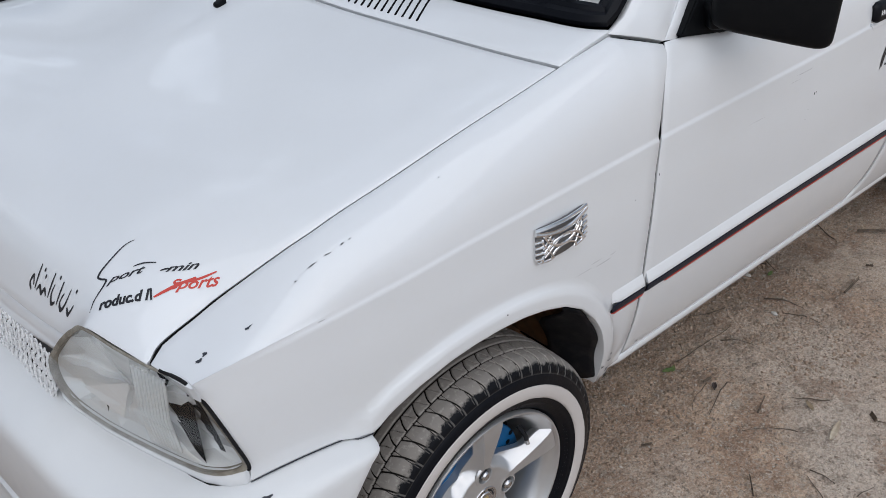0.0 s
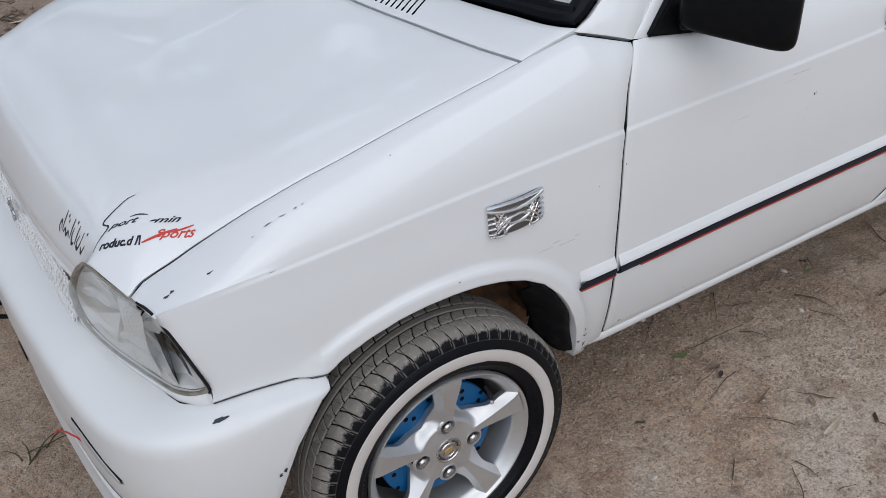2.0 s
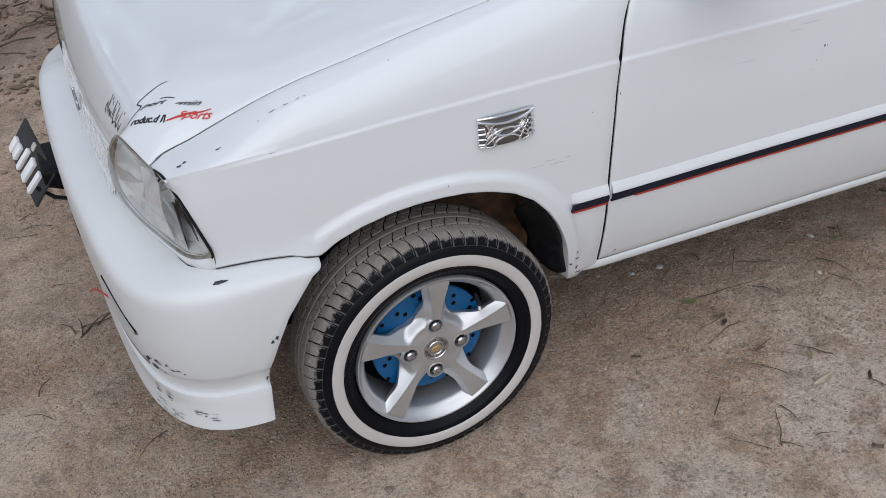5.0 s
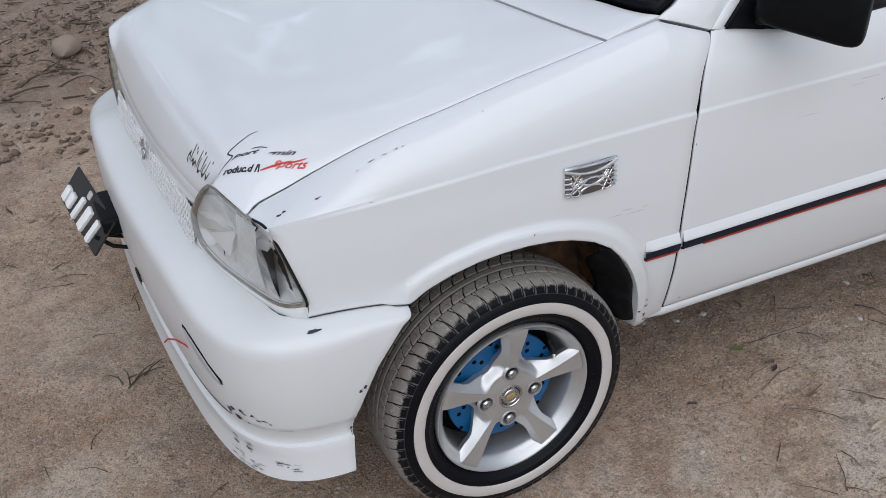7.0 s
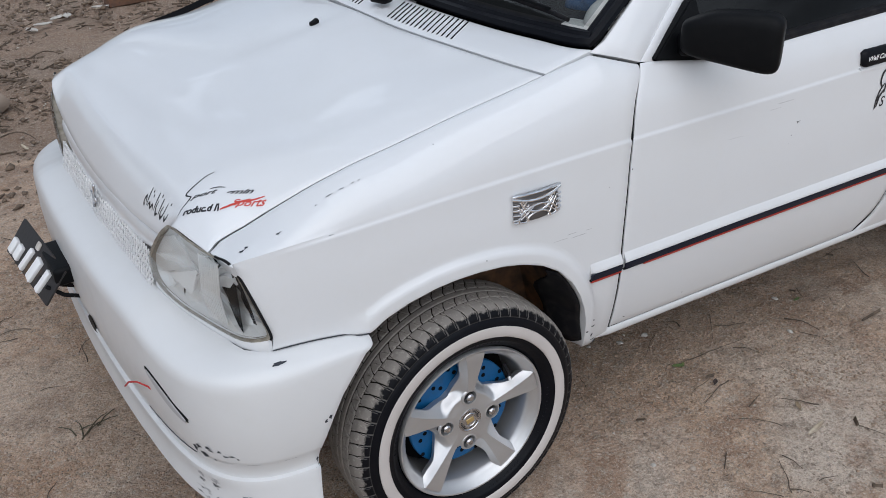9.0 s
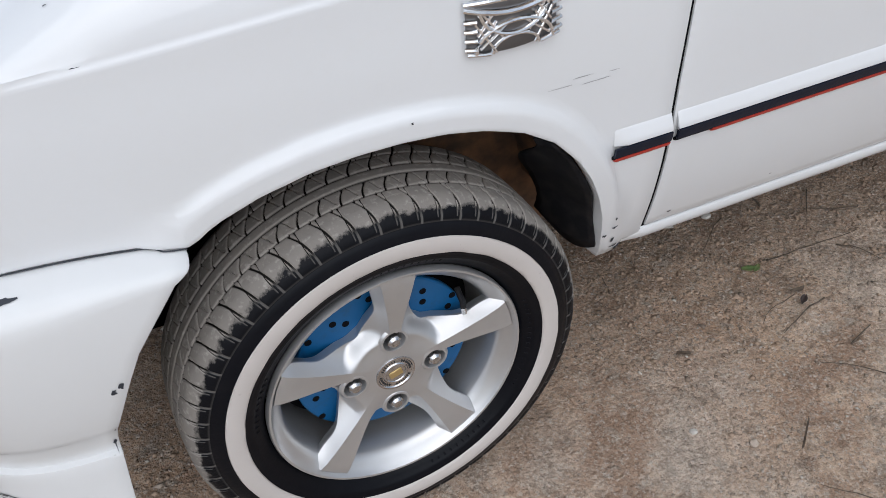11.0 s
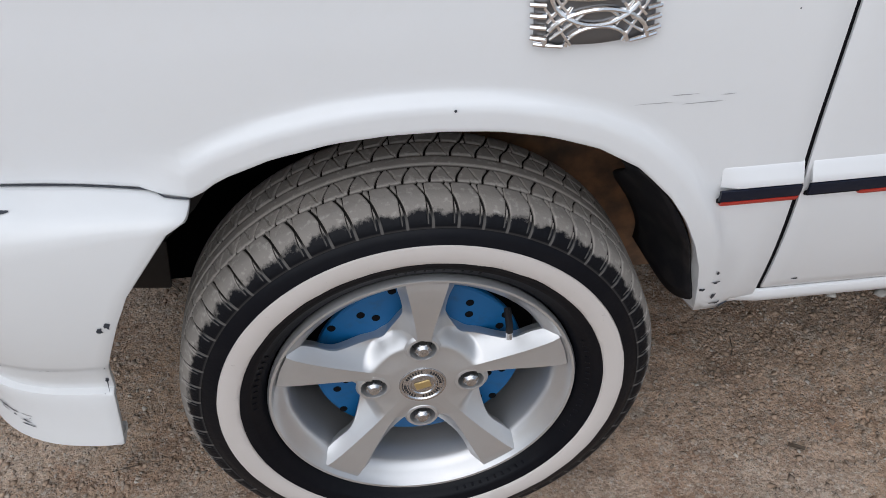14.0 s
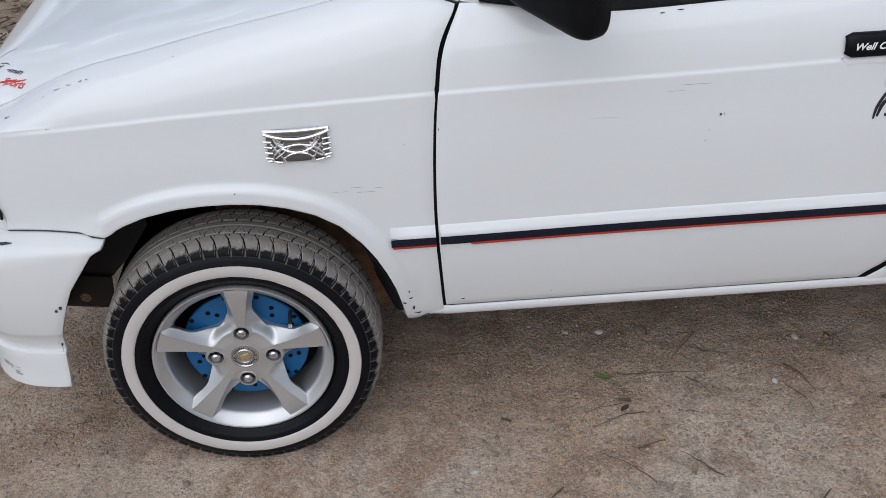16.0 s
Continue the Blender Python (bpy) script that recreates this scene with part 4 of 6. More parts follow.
def headlight(mirror=False):
    F = mirrored if mirror else (lambda p: np.asarray(p))
    edge = closed(LAMP, 92)
    centre = edge.mean(0)
    out = np.array([-0.83, -0.52, 0.18])
    # chrome bowl, deep behind the lens, with flat facets
    inner = edge + (centre - edge) * 0.06
    inner = inner - out * 0.008
    v, f = patch(inner, centre - out * 0.020 + np.array([-0.01, 0.03, 0.0]), 5, 0.0, out)
    for i in range(92, len(v) - 1):
        v[i] -= out * 0.010 * ((i % 92) // 6 % 2) + np.array([0, 0, 0.006]) * (i // 92 % 2)
    body = data("headlight", F(v), f, CHROME_BOWL, car, "" if mirror else "clear cloudy headlight with silver reflector", smooth=False)
    # housing rim
    bm = bmesh.new()
    a = [bm.verts.new(p) for p in F(edge + (edge - centre) * 0.004 + out * 0.001)]
    b = [bm.verts.new(p) for p in F(edge + (centre - edge) * 0.050 + out * 0.003)]
    c = [bm.verts.new(p) for p in F(edge + (centre - edge) * 0.060 - out * 0.02)]
    for i in range(92):
        j = (i + 1) % 92
        bm.faces.new((a[i], a[j], b[j], b[i]))
        bm.faces.new((b[i], b[j], c[j], c[i]))
    part("housing_rim", bm, LAMP_RIM, body, "" if mirror else "grimy grey rim")
    # dark seal along the upper and outer edge
    tube("seal", [tuple(F(p)) for p in (edge + (edge - centre) * 0.012 + out * 0.002)[np.arange(11, 40) % 92]], 0.0026, BLACK_RUBBER, body)
    # black jagged sheet standing for the dark, empty side of the lamp
    rnd = random.Random(5)
    q = []
    for t in np.linspace(0, 1, 15):
        outer = np.array([np.interp(t, (0, 0.3, 0.7, 1), v) for v in ((-0.420, -0.410, -0.402, -0.398), (0.072, 0.066, 0.060, 0.055), (0.737, 0.700, 0.655, 0.622))])
        wide = 0.007 + 0.009 * math.sin(math.pi * (0.10 + 0.8 * t)) + 0.009 * (rnd.random() - 0.5)
        q.append([outer + np.array([-0.28, 1.0, 0.0]) * (0.012 + wide * u) for u in np.linspace(1, 0, 5)])
    q = np.array(q)
    data("side_band", F(q).reshape(-1, 3), grid_faces(15, 5), GLOSS_BLACK, body)
    # inner lamp: flutes and a bright stepped facet
    for k in range(10):
        t = k / 9
        p0, p1 = np.array([-0.455 + 0.016 * t, 0.160 - 0.046 * t, 0.745 - 0.006 * t]), np.array([-0.453 + 0.016 * t, 0.166 - 0.046 * t, 0.608])
        tube("rib", [tuple(F(p0)), tuple(F(lerp(p0, p1, 0.5) + out * 0.008)), tuple(F(p1))], 0.0023, CHROME_BOWL, body, sides=8)
    data("reflector_facet", F(np.array([(-0.488, 0.268, 0.664), (-0.474, 0.186, 0.650), (-0.454, 0.194, 0.694)])), [(0, 1, 2)], CHROME_FACET, body, smooth=False)
    v, f = patch(edge + out * 0.003, centre, 8, 0.026, out)
    lens = data("lens", F(v), f, LENS, body, sharp=180)
    facing(lens, (-1, 1 if mirror else -1, 0)).visible_shadow = False


def lamp_apron(mirror=False):
    """The fender's nose below the lamp, down to the bumper's edge."""
    low = [(-0.384, 0.0405, 0.600)] + LAMP[10:18]
    pts = np.array([[np.interp(t, range(len(low)), [p[c] for p in low]) for c in range(3)] for t in np.linspace(0, len(low) - 1, 50)])
    P = []
    for i, (x, y, z) in enumerate(pts):
        y += 0.006 * max(0.0, 1 - i / 9)
        under = float(np.interp(y, [p[1] for p in UNDER_LAMP], [p[2] for p in UNDER_LAMP]))
        P.append([(x + 0.004, y + 0.004, z + 0.006), (x - 0.002, y - 0.002, z - 0.001), (x - 0.0025, y - 0.0025, lerp(z, under, 0.5)), (x - 0.0015, y - 0.0015, under), (x + 0.003, y + 0.003, under - 0.010)])
    panel("lamp_apron", np.array(P), (-1, -0.5, 0), PAINT, car, depth=0.004, mirror=mirror)


CHROME_BOWL = Mat("silver_reflector", (0.90, 0.91, 0.92), 0.20, 0.30).m
CHROME_FACET = Mat("bright_reflector", (0.94, 0.95, 0.96), 0.10, 0.35).m
LAMP_RIM = plant_material("grimy_lamp_rim", (0.34, 0.315, 0.27), (0.20, 0.175, 0.14))
headlight()
headlight(True)
lamp_apron()
lamp_apron(True)


# ---- grille ----
def grille():
    ys = np.linspace(0.325, 2 * MID - 0.325, 61)
    f = fold(ys)
    sect = [(0.006, 0.000), (0.000, -0.006), (-0.003, -0.016), (-0.004, -0.028), (-0.003, -0.038), (0.002, -0.045), (0.012, -0.047)]
    P = np.array([[(float(lip_x(b)) + 0.002 + d, a, float(lip_z(b)) - 0.006 + h * (1 + 0.75 * float(step(b, 0.34, 0.62)))) for d, h in sect] for a, b in zip(ys, f)])
    bar = panel("grille_bar", P, (-1, 0, 0), PAINT, car, "white grille bar with a small chrome logo", depth=0.01)
    # flat dark sheet that stands for the shade behind the mesh
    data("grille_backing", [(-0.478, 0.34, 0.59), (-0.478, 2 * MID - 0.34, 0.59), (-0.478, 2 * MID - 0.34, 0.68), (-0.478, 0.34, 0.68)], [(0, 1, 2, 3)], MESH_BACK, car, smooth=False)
    # woven white mesh: two families of slanting flat wires, joined
    verts, faces = [], []
    for fam in (1, -1):
        for k in range(150):
            y0 = 0.30 + k * 0.0078
            n = 7
            for i in range(n):
                t0, t1 = i / n, (i + 1) / n
                pts = []
                for t, sgn in ((t0, -1), (t0, 1), (t1, 1), (t1, -1)):
                    y = y0 + fam * (t - 0.5) * 0.036 + sgn * 0.0014
                    z = 0.602 + 0.064 * t
                    pts.append((float(-0.505 - 0.006 * (1 - abs(y - MID) / 0.4)) + 0.014 * t + 0.0022 * math.sin((k * 3 + i * 1.7) * fam), y, z))
                if all(0.345 < p[1] < 2 * MID - 0.345 for p in pts):
                    b = len(verts)
                    verts += pts
                    faces.append((b, b + 1, b + 2, b + 3))
    ob = data("grille_mesh", verts, faces, MESH_WHITE, car, "white painted wire mesh grille", smooth=False)
    so = ob.modifiers.new("thick", "SOLIDIFY")
    so.thickness = 0.0022
    # slanted chrome logo, a plain bent stroke
    x = float(lip_x(MID)) - 0.014
    for dy, dz, tilt in ((-0.010, 0.012, 34), (0.0, 0.0, -50), (0.010, -0.012, 34)):
        part("logo", placed(block((0.006, 0.009, 0.058 if dy else 0.034), 0.002, 1), pose(x, MID + dy, 0.660 + dz, tilt, 0, 0)), DULL_CHROME, bar, "grey chrome logo stroke" if dy == 0 else "")


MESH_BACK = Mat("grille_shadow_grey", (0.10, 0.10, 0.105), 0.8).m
MESH_WHITE = Mat("white_mesh_paint", (0.78, 0.78, 0.78), 0.5).m
grille()


# ---- wheels ----
def tyre_tread(steps, rows, detail):
    """The dusty running surface, with curved cross grooves and rings cut in."""
    q = np.linspace(0, 2 * math.pi, steps, endpoint=False)
    a = np.linspace(-1.4, 1.4, rows)
    Q, A = np.meshgrid(q, a, indexing="ij")
    E = np.clip((np.abs(A) - 0.8) / 0.6, 0, 1)
    R = 0.2775 - 0.0035 * np.minimum(np.abs(A), 0.8) ** 2 - 0.0253 * E**1.55
    Y = 0.071 + np.sign(A) * (0.066 * np.minimum(np.abs(A), 0.8) + 0.0270 * np.sin(E * math.pi / 2 * 0.97))
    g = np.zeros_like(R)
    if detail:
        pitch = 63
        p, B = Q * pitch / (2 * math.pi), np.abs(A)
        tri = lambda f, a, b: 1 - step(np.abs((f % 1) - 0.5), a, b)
        # shoulder: wide bent grooves, and thin straight sipes between them
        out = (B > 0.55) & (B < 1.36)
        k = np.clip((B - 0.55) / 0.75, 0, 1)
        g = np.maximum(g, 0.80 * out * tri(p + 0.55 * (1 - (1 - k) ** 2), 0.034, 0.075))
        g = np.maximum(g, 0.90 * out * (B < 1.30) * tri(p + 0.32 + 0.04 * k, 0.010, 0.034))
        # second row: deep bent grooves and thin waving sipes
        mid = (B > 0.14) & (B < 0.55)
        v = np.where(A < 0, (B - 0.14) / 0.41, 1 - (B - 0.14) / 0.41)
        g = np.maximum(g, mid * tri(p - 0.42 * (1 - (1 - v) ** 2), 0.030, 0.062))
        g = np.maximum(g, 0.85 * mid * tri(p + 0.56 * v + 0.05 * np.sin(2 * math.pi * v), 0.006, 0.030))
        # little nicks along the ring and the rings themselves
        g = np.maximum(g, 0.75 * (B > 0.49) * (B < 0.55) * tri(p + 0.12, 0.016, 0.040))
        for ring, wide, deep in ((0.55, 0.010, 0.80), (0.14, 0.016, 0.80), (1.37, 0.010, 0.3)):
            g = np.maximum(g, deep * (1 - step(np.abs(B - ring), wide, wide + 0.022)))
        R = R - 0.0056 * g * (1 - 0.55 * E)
    V = np.stack([R * np.cos(Q), Y, R * np.sin(Q)], -1).reshape(-1, 3)
    F = [(i * rows + j, ((i + 1) % steps) * rows + j, ((i + 1) % steps) * rows + j + 1, i * rows + j + 1) for i in range(steps) for j in range(rows - 1)]
    return V, F, g.ravel(), np.clip(0.5 + (-A - 1.05) / 0.6, 0, 1).ravel()


def shade_attribute(mesh, name, values):
    mesh.attributes.new(name, "FLOAT", "POINT").data.foreach_set("value", np.asarray(values, np.float32))


DISH = 0.011  # how far the hub lies behind the rim's lip


def spoke_mesh():
    """A fifth of the alloy star along +x, its face towards -y: a flat strip with hollow flanks."""
    r0, fifth = 0.0765, math.pi / 5
    rs = np.concatenate([np.linspace(0.0275, r0, 40), r0 + 0.040 * np.linspace(0.04, 1, 24) ** 2, np.linspace(0.121, 0.1700, 16)])
    us = [0, 0.03] + list(np.linspace(0.07, 1.0, 22))
    verts = []
    for r in rs:
        top = float(crv(r, [(0.027, 0.0060), (0.055, 0.0065), (0.085, 0.0088), (0.12, 0.0140), (0.170, 0.0230)]))
        out = 0.0240 + 0.0085 * float(step(r, 0.115, 0.170))
        arc = r * fifth
        if r <= r0:
            wide = arc
        else:
            t = min((r - r0) / 0.040, 1.0)
            wide = out + (arc - out) * (1 - math.sqrt(1 - (1 - t) ** 2))
        top = min(top, wide * 0.8)
        face = DISH + 0.001 - 0.0130 * float(step(r, 0.045, 0.172)) + 0.0012 * float(step(r, 0.160, 0.170))
        low = face + 0.0040 * float(step(r, 0.03, 0.06)) + 0.0220 * float(step(r, 0.060, 0.080)) - 0.0120 * float(step(r, 0.130, 0.172))
        ref = -math.log(math.exp(-260 * arc) + math.exp(-260 * 0.037)) / 260
        half = []
        for u in us:
            a = top + (wide - top) * u
            q = min((a - top) / max(ref - top, 0.003), 1.0)
            half.append((a, face + (low - face) * (0.3 * q + 0.7 * (1 - (1 - q) ** 2.0))))
        deep = half[-1][1]
        back = 0.0 if r <= r0 else 1.0
        half += [(wide - 0.0002 * back, deep + 0.0035), (wide - 0.003 * back, deep + 0.008), (wide - 0.006 * back, deep + 0.016)]
        row = [(-a, d) for a, d in half[::-1]] + [(0.0, face + 0.0004)] + half
        for a, d in row:
            verts.append((r * math.cos(a / r), d, r * math.sin(a / r)))
    return np.array(verts), grid_faces(len(rs), 2 * len(half) + 1)


def wheel(cx, cy, cz, mirror, fine, camber=0.0, steer=0.0):
    turn = pose(cx, cy, cz, camber, 0, 180 if mirror else steer)
    core = turn @ pose(0, DISH, 0)
    flip = lambda bm: placed(bm, turn)
    lip = [(0.1785, 0.006), (0.1790, -0.001), (0.1772, -0.0045), (0.1742, -0.0042), (0.1724, -0.0012), (0.1690, 0.0035), (0.1630, 0.0085), (0.1570, 0.0135), (0.1535, 0.022), (0.1515, 0.050), (0.1510, 0.090), (0.151, 0.15), (0.180, 0.152), (0.182, 0.14)]
    body = part("wheel", flip(lathe(lip, 144 if fine else 48)), ALLOY, car, "silver five-spoke alloy wheel with whitewall tyre" if fine else "")
    V, Fc, g, e = tyre_tread(1890 if fine else 160, 121 if fine else 16, fine)
    V = np.array([tuple(turn @ Vector(p)) for p in V])
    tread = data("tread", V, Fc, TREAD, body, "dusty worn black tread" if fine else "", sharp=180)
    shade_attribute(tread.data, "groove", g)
    shade_attribute(tread.data, "edge", e)
    wall = [(0.2515, -0.0070), (0.2490, -0.0094), (0.2420, -0.0122), (0.2350, -0.0142), (0.2338, -0.0146), (0.2335, -0.0130), (0.2090, -0.0120), (0.2086, -0.0135), (0.2060, -0.0128), (0.2020, -0.0108), (0.1985, -0.0105), (0.1965, -0.0082), (0.1900, -0.0045),
            (0.1850, -0.0005), (0.1812, 0.0035), (0.1795, 0.008)]
    part("sidewall", flip(lathe(wall, 180 if fine else 48)), GLOSS_BLACK, body, "glossy blacked sidewall" if fine else "", sharp=60)
    back = [(0.250, 0.1505), (0.245, 0.152), (0.22, 0.154), (0.18, 0.146)]
    part("inner_sidewall", flip(lathe(back, 72)), BLACK_RUBBER, body)
    # whitewall band with a slightly ragged edge
    n = 240 if fine else 48
    prof = [(0.2337, -0.0136), (0.2325, -0.0158), (0.2280, -0.0168), (0.2210, -0.0170), (0.2140, -0.0162), (0.2102, -0.0150), (0.2088, -0.0128)]
    vs = []
    for k in range(n):
        q = 2 * math.pi * k / n
        w = 0.0007 * noise.noise((math.cos(q) * 9, math.sin(q) * 9, cx)) if fine else 0
        for i, (r, d) in enumerate(prof):
            rr = r + (w if i < 2 else -w if i > 4 else 0)
            vs.append(tuple(turn @ Vector((rr * math.cos(q), d, rr * math.sin(q)))))
    m = len(prof)
    data("whitewall", vs, [(k * m + i, ((k + 1) % n) * m + i, ((k + 1) % n) * m + i + 1, k * m + i + 1) for k in range(n) for i in range(m - 1)], WHITEWALL, body, "cream white band on the tyre" if fine else "")
    sv, sf = spoke_mesh()
    lead = 86 if fine else 40
    nuts = [radians(87 + 90 * k) for k in range(4)]
    for k in range(5):
        # the faces over the four nut pockets are left out
        q = radians(lead + 72 * k)
        mid = sv[np.array(sf)].mean(1)
        mx, mz = mid[:, 0] * math.cos(q) - mid[:, 2] * math.sin(q), mid[:, 0] * math.sin(q) + mid[:, 2] * math.cos(q)
        keep = np.all([np.hypot(mx - 0.0572 * math.cos(n), mz - 0.0572 * math.sin(n)) > 0.0166 for n in nuts], axis=0)
        ob = data("spoke", sv, [f for f, ok in zip(sf, keep) if ok], ALLOY, body, sharp=26)
        ob.matrix_basis = turn @ pose(0, 0, 0, 0, -(lead + 72 * k), 0)
    hub = [(0.0, 0.0045), (0.0285, 0.0045), (0.0300, 0.020), (0.050, 0.034), (0.070, 0.036), (0.074, 0.060)]
    part("hub", placed(lathe(hub, 72), core), ALLOY, body)
    cap = [(0.0, 0.0005), (0.0135, 0.0005), (0.0145, -0.0008), (0.0165, -0.0008), (0.018, 0.0008), (0.0235, 0.0012), (0.025, -0.0005), (0.0275, -0.0005), (0.029, 0.003)]
    centre = part("centre_cap", placed(lathe(cap, 64), core), DULL_CHROME, body, "round silver cap with a gold badge" if fine else "")
    if fine:
        part("badge", placed(block((0.019, 0.002, 0.012), 0.001, 1), core @ pose(0, 0.0, 0, 0, -14, 0)), GOLD, centre)
        for k in range(36):
            part("letter_bar", placed(block((0.0011, 0.0012, 0.0030), 0.0, 1), core @ pose(0, 0, 0, 0, -10 * k, 0) @ pose(0, 0.0006, 0.0208)), DARK_GREY, centre, smooth=False) if k % 9 < 7 else None
    # nuts in dark sockets
    for k in range(4):
        at = core @ pose(0, 0, 0, 0, -(87 + 90 * k), 0) @ pose(0.0572, 0, 0)
        part("nut_boss", placed(lathe([(0.0150, 0.026), (0.0150, 0.0020), (0.0157, 0.0006), (0.0185, 0.0010), (0.0212, 0.0045)], 32), at), ALLOY, body)
        part("nut_socket", placed(lathe([(0.0, 0.018), (0.0151, 0.018), (0.0151, 0.0100)], 28), at), DARK_GREY, body)
        hexa = bmesh.new()
        bmesh.ops.create_cone(hexa, segments=6, radius1=0.0108, radius2=0.0104, depth=0.022, cap_ends=True)
        bmesh.ops.bevel(hexa, geom=hexa.edges, offset=0.0012, segments=2, affect="EDGES")
        part("wheel_nut", placed(hexa, at @ pose(0, 0.0105, 0, 90, 0, 0)), DULL_CHROME, body, "" if k else "worn chrome nut")
        part("nut_crown", placed(lathe([(0.0, -0.0042), (0.006, -0.0034), (0.0088, -0.0003)], 20), at), DULL_CHROME, body)
    # blue drilled plates behind the spokes
    disc = part("brake_cover", flip(lathe([(0.060, 0.050), (0.124, 0.050), (0.126, 0.052), (0.126, 0.058)], 96)), BLUE, body, "bright blue drilled plate" if fine else "")
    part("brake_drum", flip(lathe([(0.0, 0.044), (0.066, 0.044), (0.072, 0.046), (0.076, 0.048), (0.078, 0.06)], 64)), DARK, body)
    # black disc across the rim stands for the dark behind the plates
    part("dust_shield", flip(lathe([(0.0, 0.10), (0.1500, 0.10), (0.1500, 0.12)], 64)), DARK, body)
    if fine:
        for k in range(30):
            q = 2 * math.pi * (k + 0.5 * (k % 2)) / 30 + 0.1
            r = (0.092, 0.107, 0.121)[k % 3]
            # flat black discs give the plate's holes their shade as colour
            part("drilled_hole", placed(lathe([(0.0, 0.0), (0.0046, 0.0), (0.0050, 0.0006)], 12), turn @ pose(r * math.cos(q), 0.0492, r * math.sin(q))), DARK, disc)
        # valve and the caliper-like black block
        v0 = turn @ Vector((0.103, 0.030, 0.090))
        tube("valve", [v0, turn @ Vector((0.102, 0.012, 0.080)), turn @ Vector((0.101, 0.008, 0.073))], 0.0042, BLACK_RUBBER, body, "black valve stem with a metal cap")
        tube("valve_cap", [turn @ Vector((0.101, 0.008, 0.073)), turn @ Vector((0.1005, 0.005, 0.066))], 0.0038, DULL_CHROME, body)
        # raised bars on the sidewall where the maker's lettering stands
        for first, last, r in ((70, 96, 0.1935), (18, -30, 0.1925), (-52, -80, 0.1925), (150, 176, 0.1920)):
            for q in np.linspace(first, last, int(abs(last - first) / 2.6)):
                part("letter_bar", placed(block((0.0050, 0.0010, 0.0026), 0.0003, 1), turn @ pose(0, 0, 0, 0, -(q), 0) @ pose(r, -0.0064, 0, 0, 0, -28)), GLOSS_BLACK, body, smooth=False)
        for k in range(3):
            part("size_mark", placed(block((0.010, 0.001, 0.0045), 0.0004, 1), turn @ pose(0, 0, 0, 0, -(197 + 4 * k), 0) @ pose(0.160, 0.028, 0, 0, 0, 62)), WHITE_PRINT, body, smooth=False)
    return body


GOLD = Mat("worn_gold", (0.50, 0.36, 0.16), 0.4, 0.6).m
DARK_GREY = Mat("dark_socket", (0.015, 0.015, 0.016), 0.7).m
wheel(0.004, -0.008, 0.2670, False, True, -2.0, 2.0)
wheel(0.003, 2 * MID - 0.02, 0.2655, True, False)
wheel(2.175, 0.004, 0.2655, False, False)
wheel(2.175, 2 * MID - 0.004, 0.2655, True, False)


# mud flap and bracket in the wheel well
rows = []
for k in range(15):
    t = k / 14
    z = 0.545 - 0.218 * t
    x = float(np.interp(z, [p[1] for p in ARCH[::-1]], [p[0] for p in ARCH[::-1]])) - 0.002
    y = float(side_y(0.36, z)) + 0.004
    w = (0.30 + 0.70 * step(t, 0.0, 0.35)) * (1 - 0.45 * step(t, 0.86, 1.0))
    rows.append([(x - 0.042 * w * s - 0.005 * s * math.sin(7 * t), y + 0.085 * w * s + 0.004 * math.sin(11 * t + 3 * s), z + 0.012 * math.sin(math.pi * s) * step(t, 0.8, 1.0) * -1) for s in np.linspace(0, 1, 9)])
flap_part = data("mud_flap", np.array(rows).reshape(-1, 3), grid_faces(15, 9), BLACK_RUBBER, car, "crumpled black rubber liner")
flap_part.modifiers.new("thick", "SOLIDIFY").thickness = 0.004
bm = block((0.105, 0.006, 0.085), 0.0028, 2)
part("tow_bracket", placed(bm, pose(-0.362, 0.246, 0.283, 0, 8, 0)), BLACK_STEEL, car, "black steel bracket with a bolt hole")
part("bracket_hole", placed(lathe([(0.0, 0.0), (0.011, 0.0), (0.013, 0.001)], 20), pose(-0.374, 0.2425, 0.268)), DIRT, car)

rows = []
for x, low in ((-0.47, 0.29), (-0.42, 0.30), (-0.36, 0.305), (-0.31, 0.31), (-0.26, 0.36), (-0.20, 0.44)):
    rows.append([(x, 0.252 + 0.01 * math.sin(3 * t), low + (0.64 - low) * t) for t in np.linspace(0, 1, 8)])
data("front_apron", np.array(rows).reshape(-1, 3), grid_faces(6, 8), BLACK_STEEL, car, "dark inner panel behind the bumper")
data("splash_shield", [(-0.06, 0.30, 0.17), (0.38, 0.26, 0.17), (0.38, 0.26, 0.45), (-0.06, 0.30, 0.45)], [(0, 1, 2, 3)], RUST, car, smooth=False)


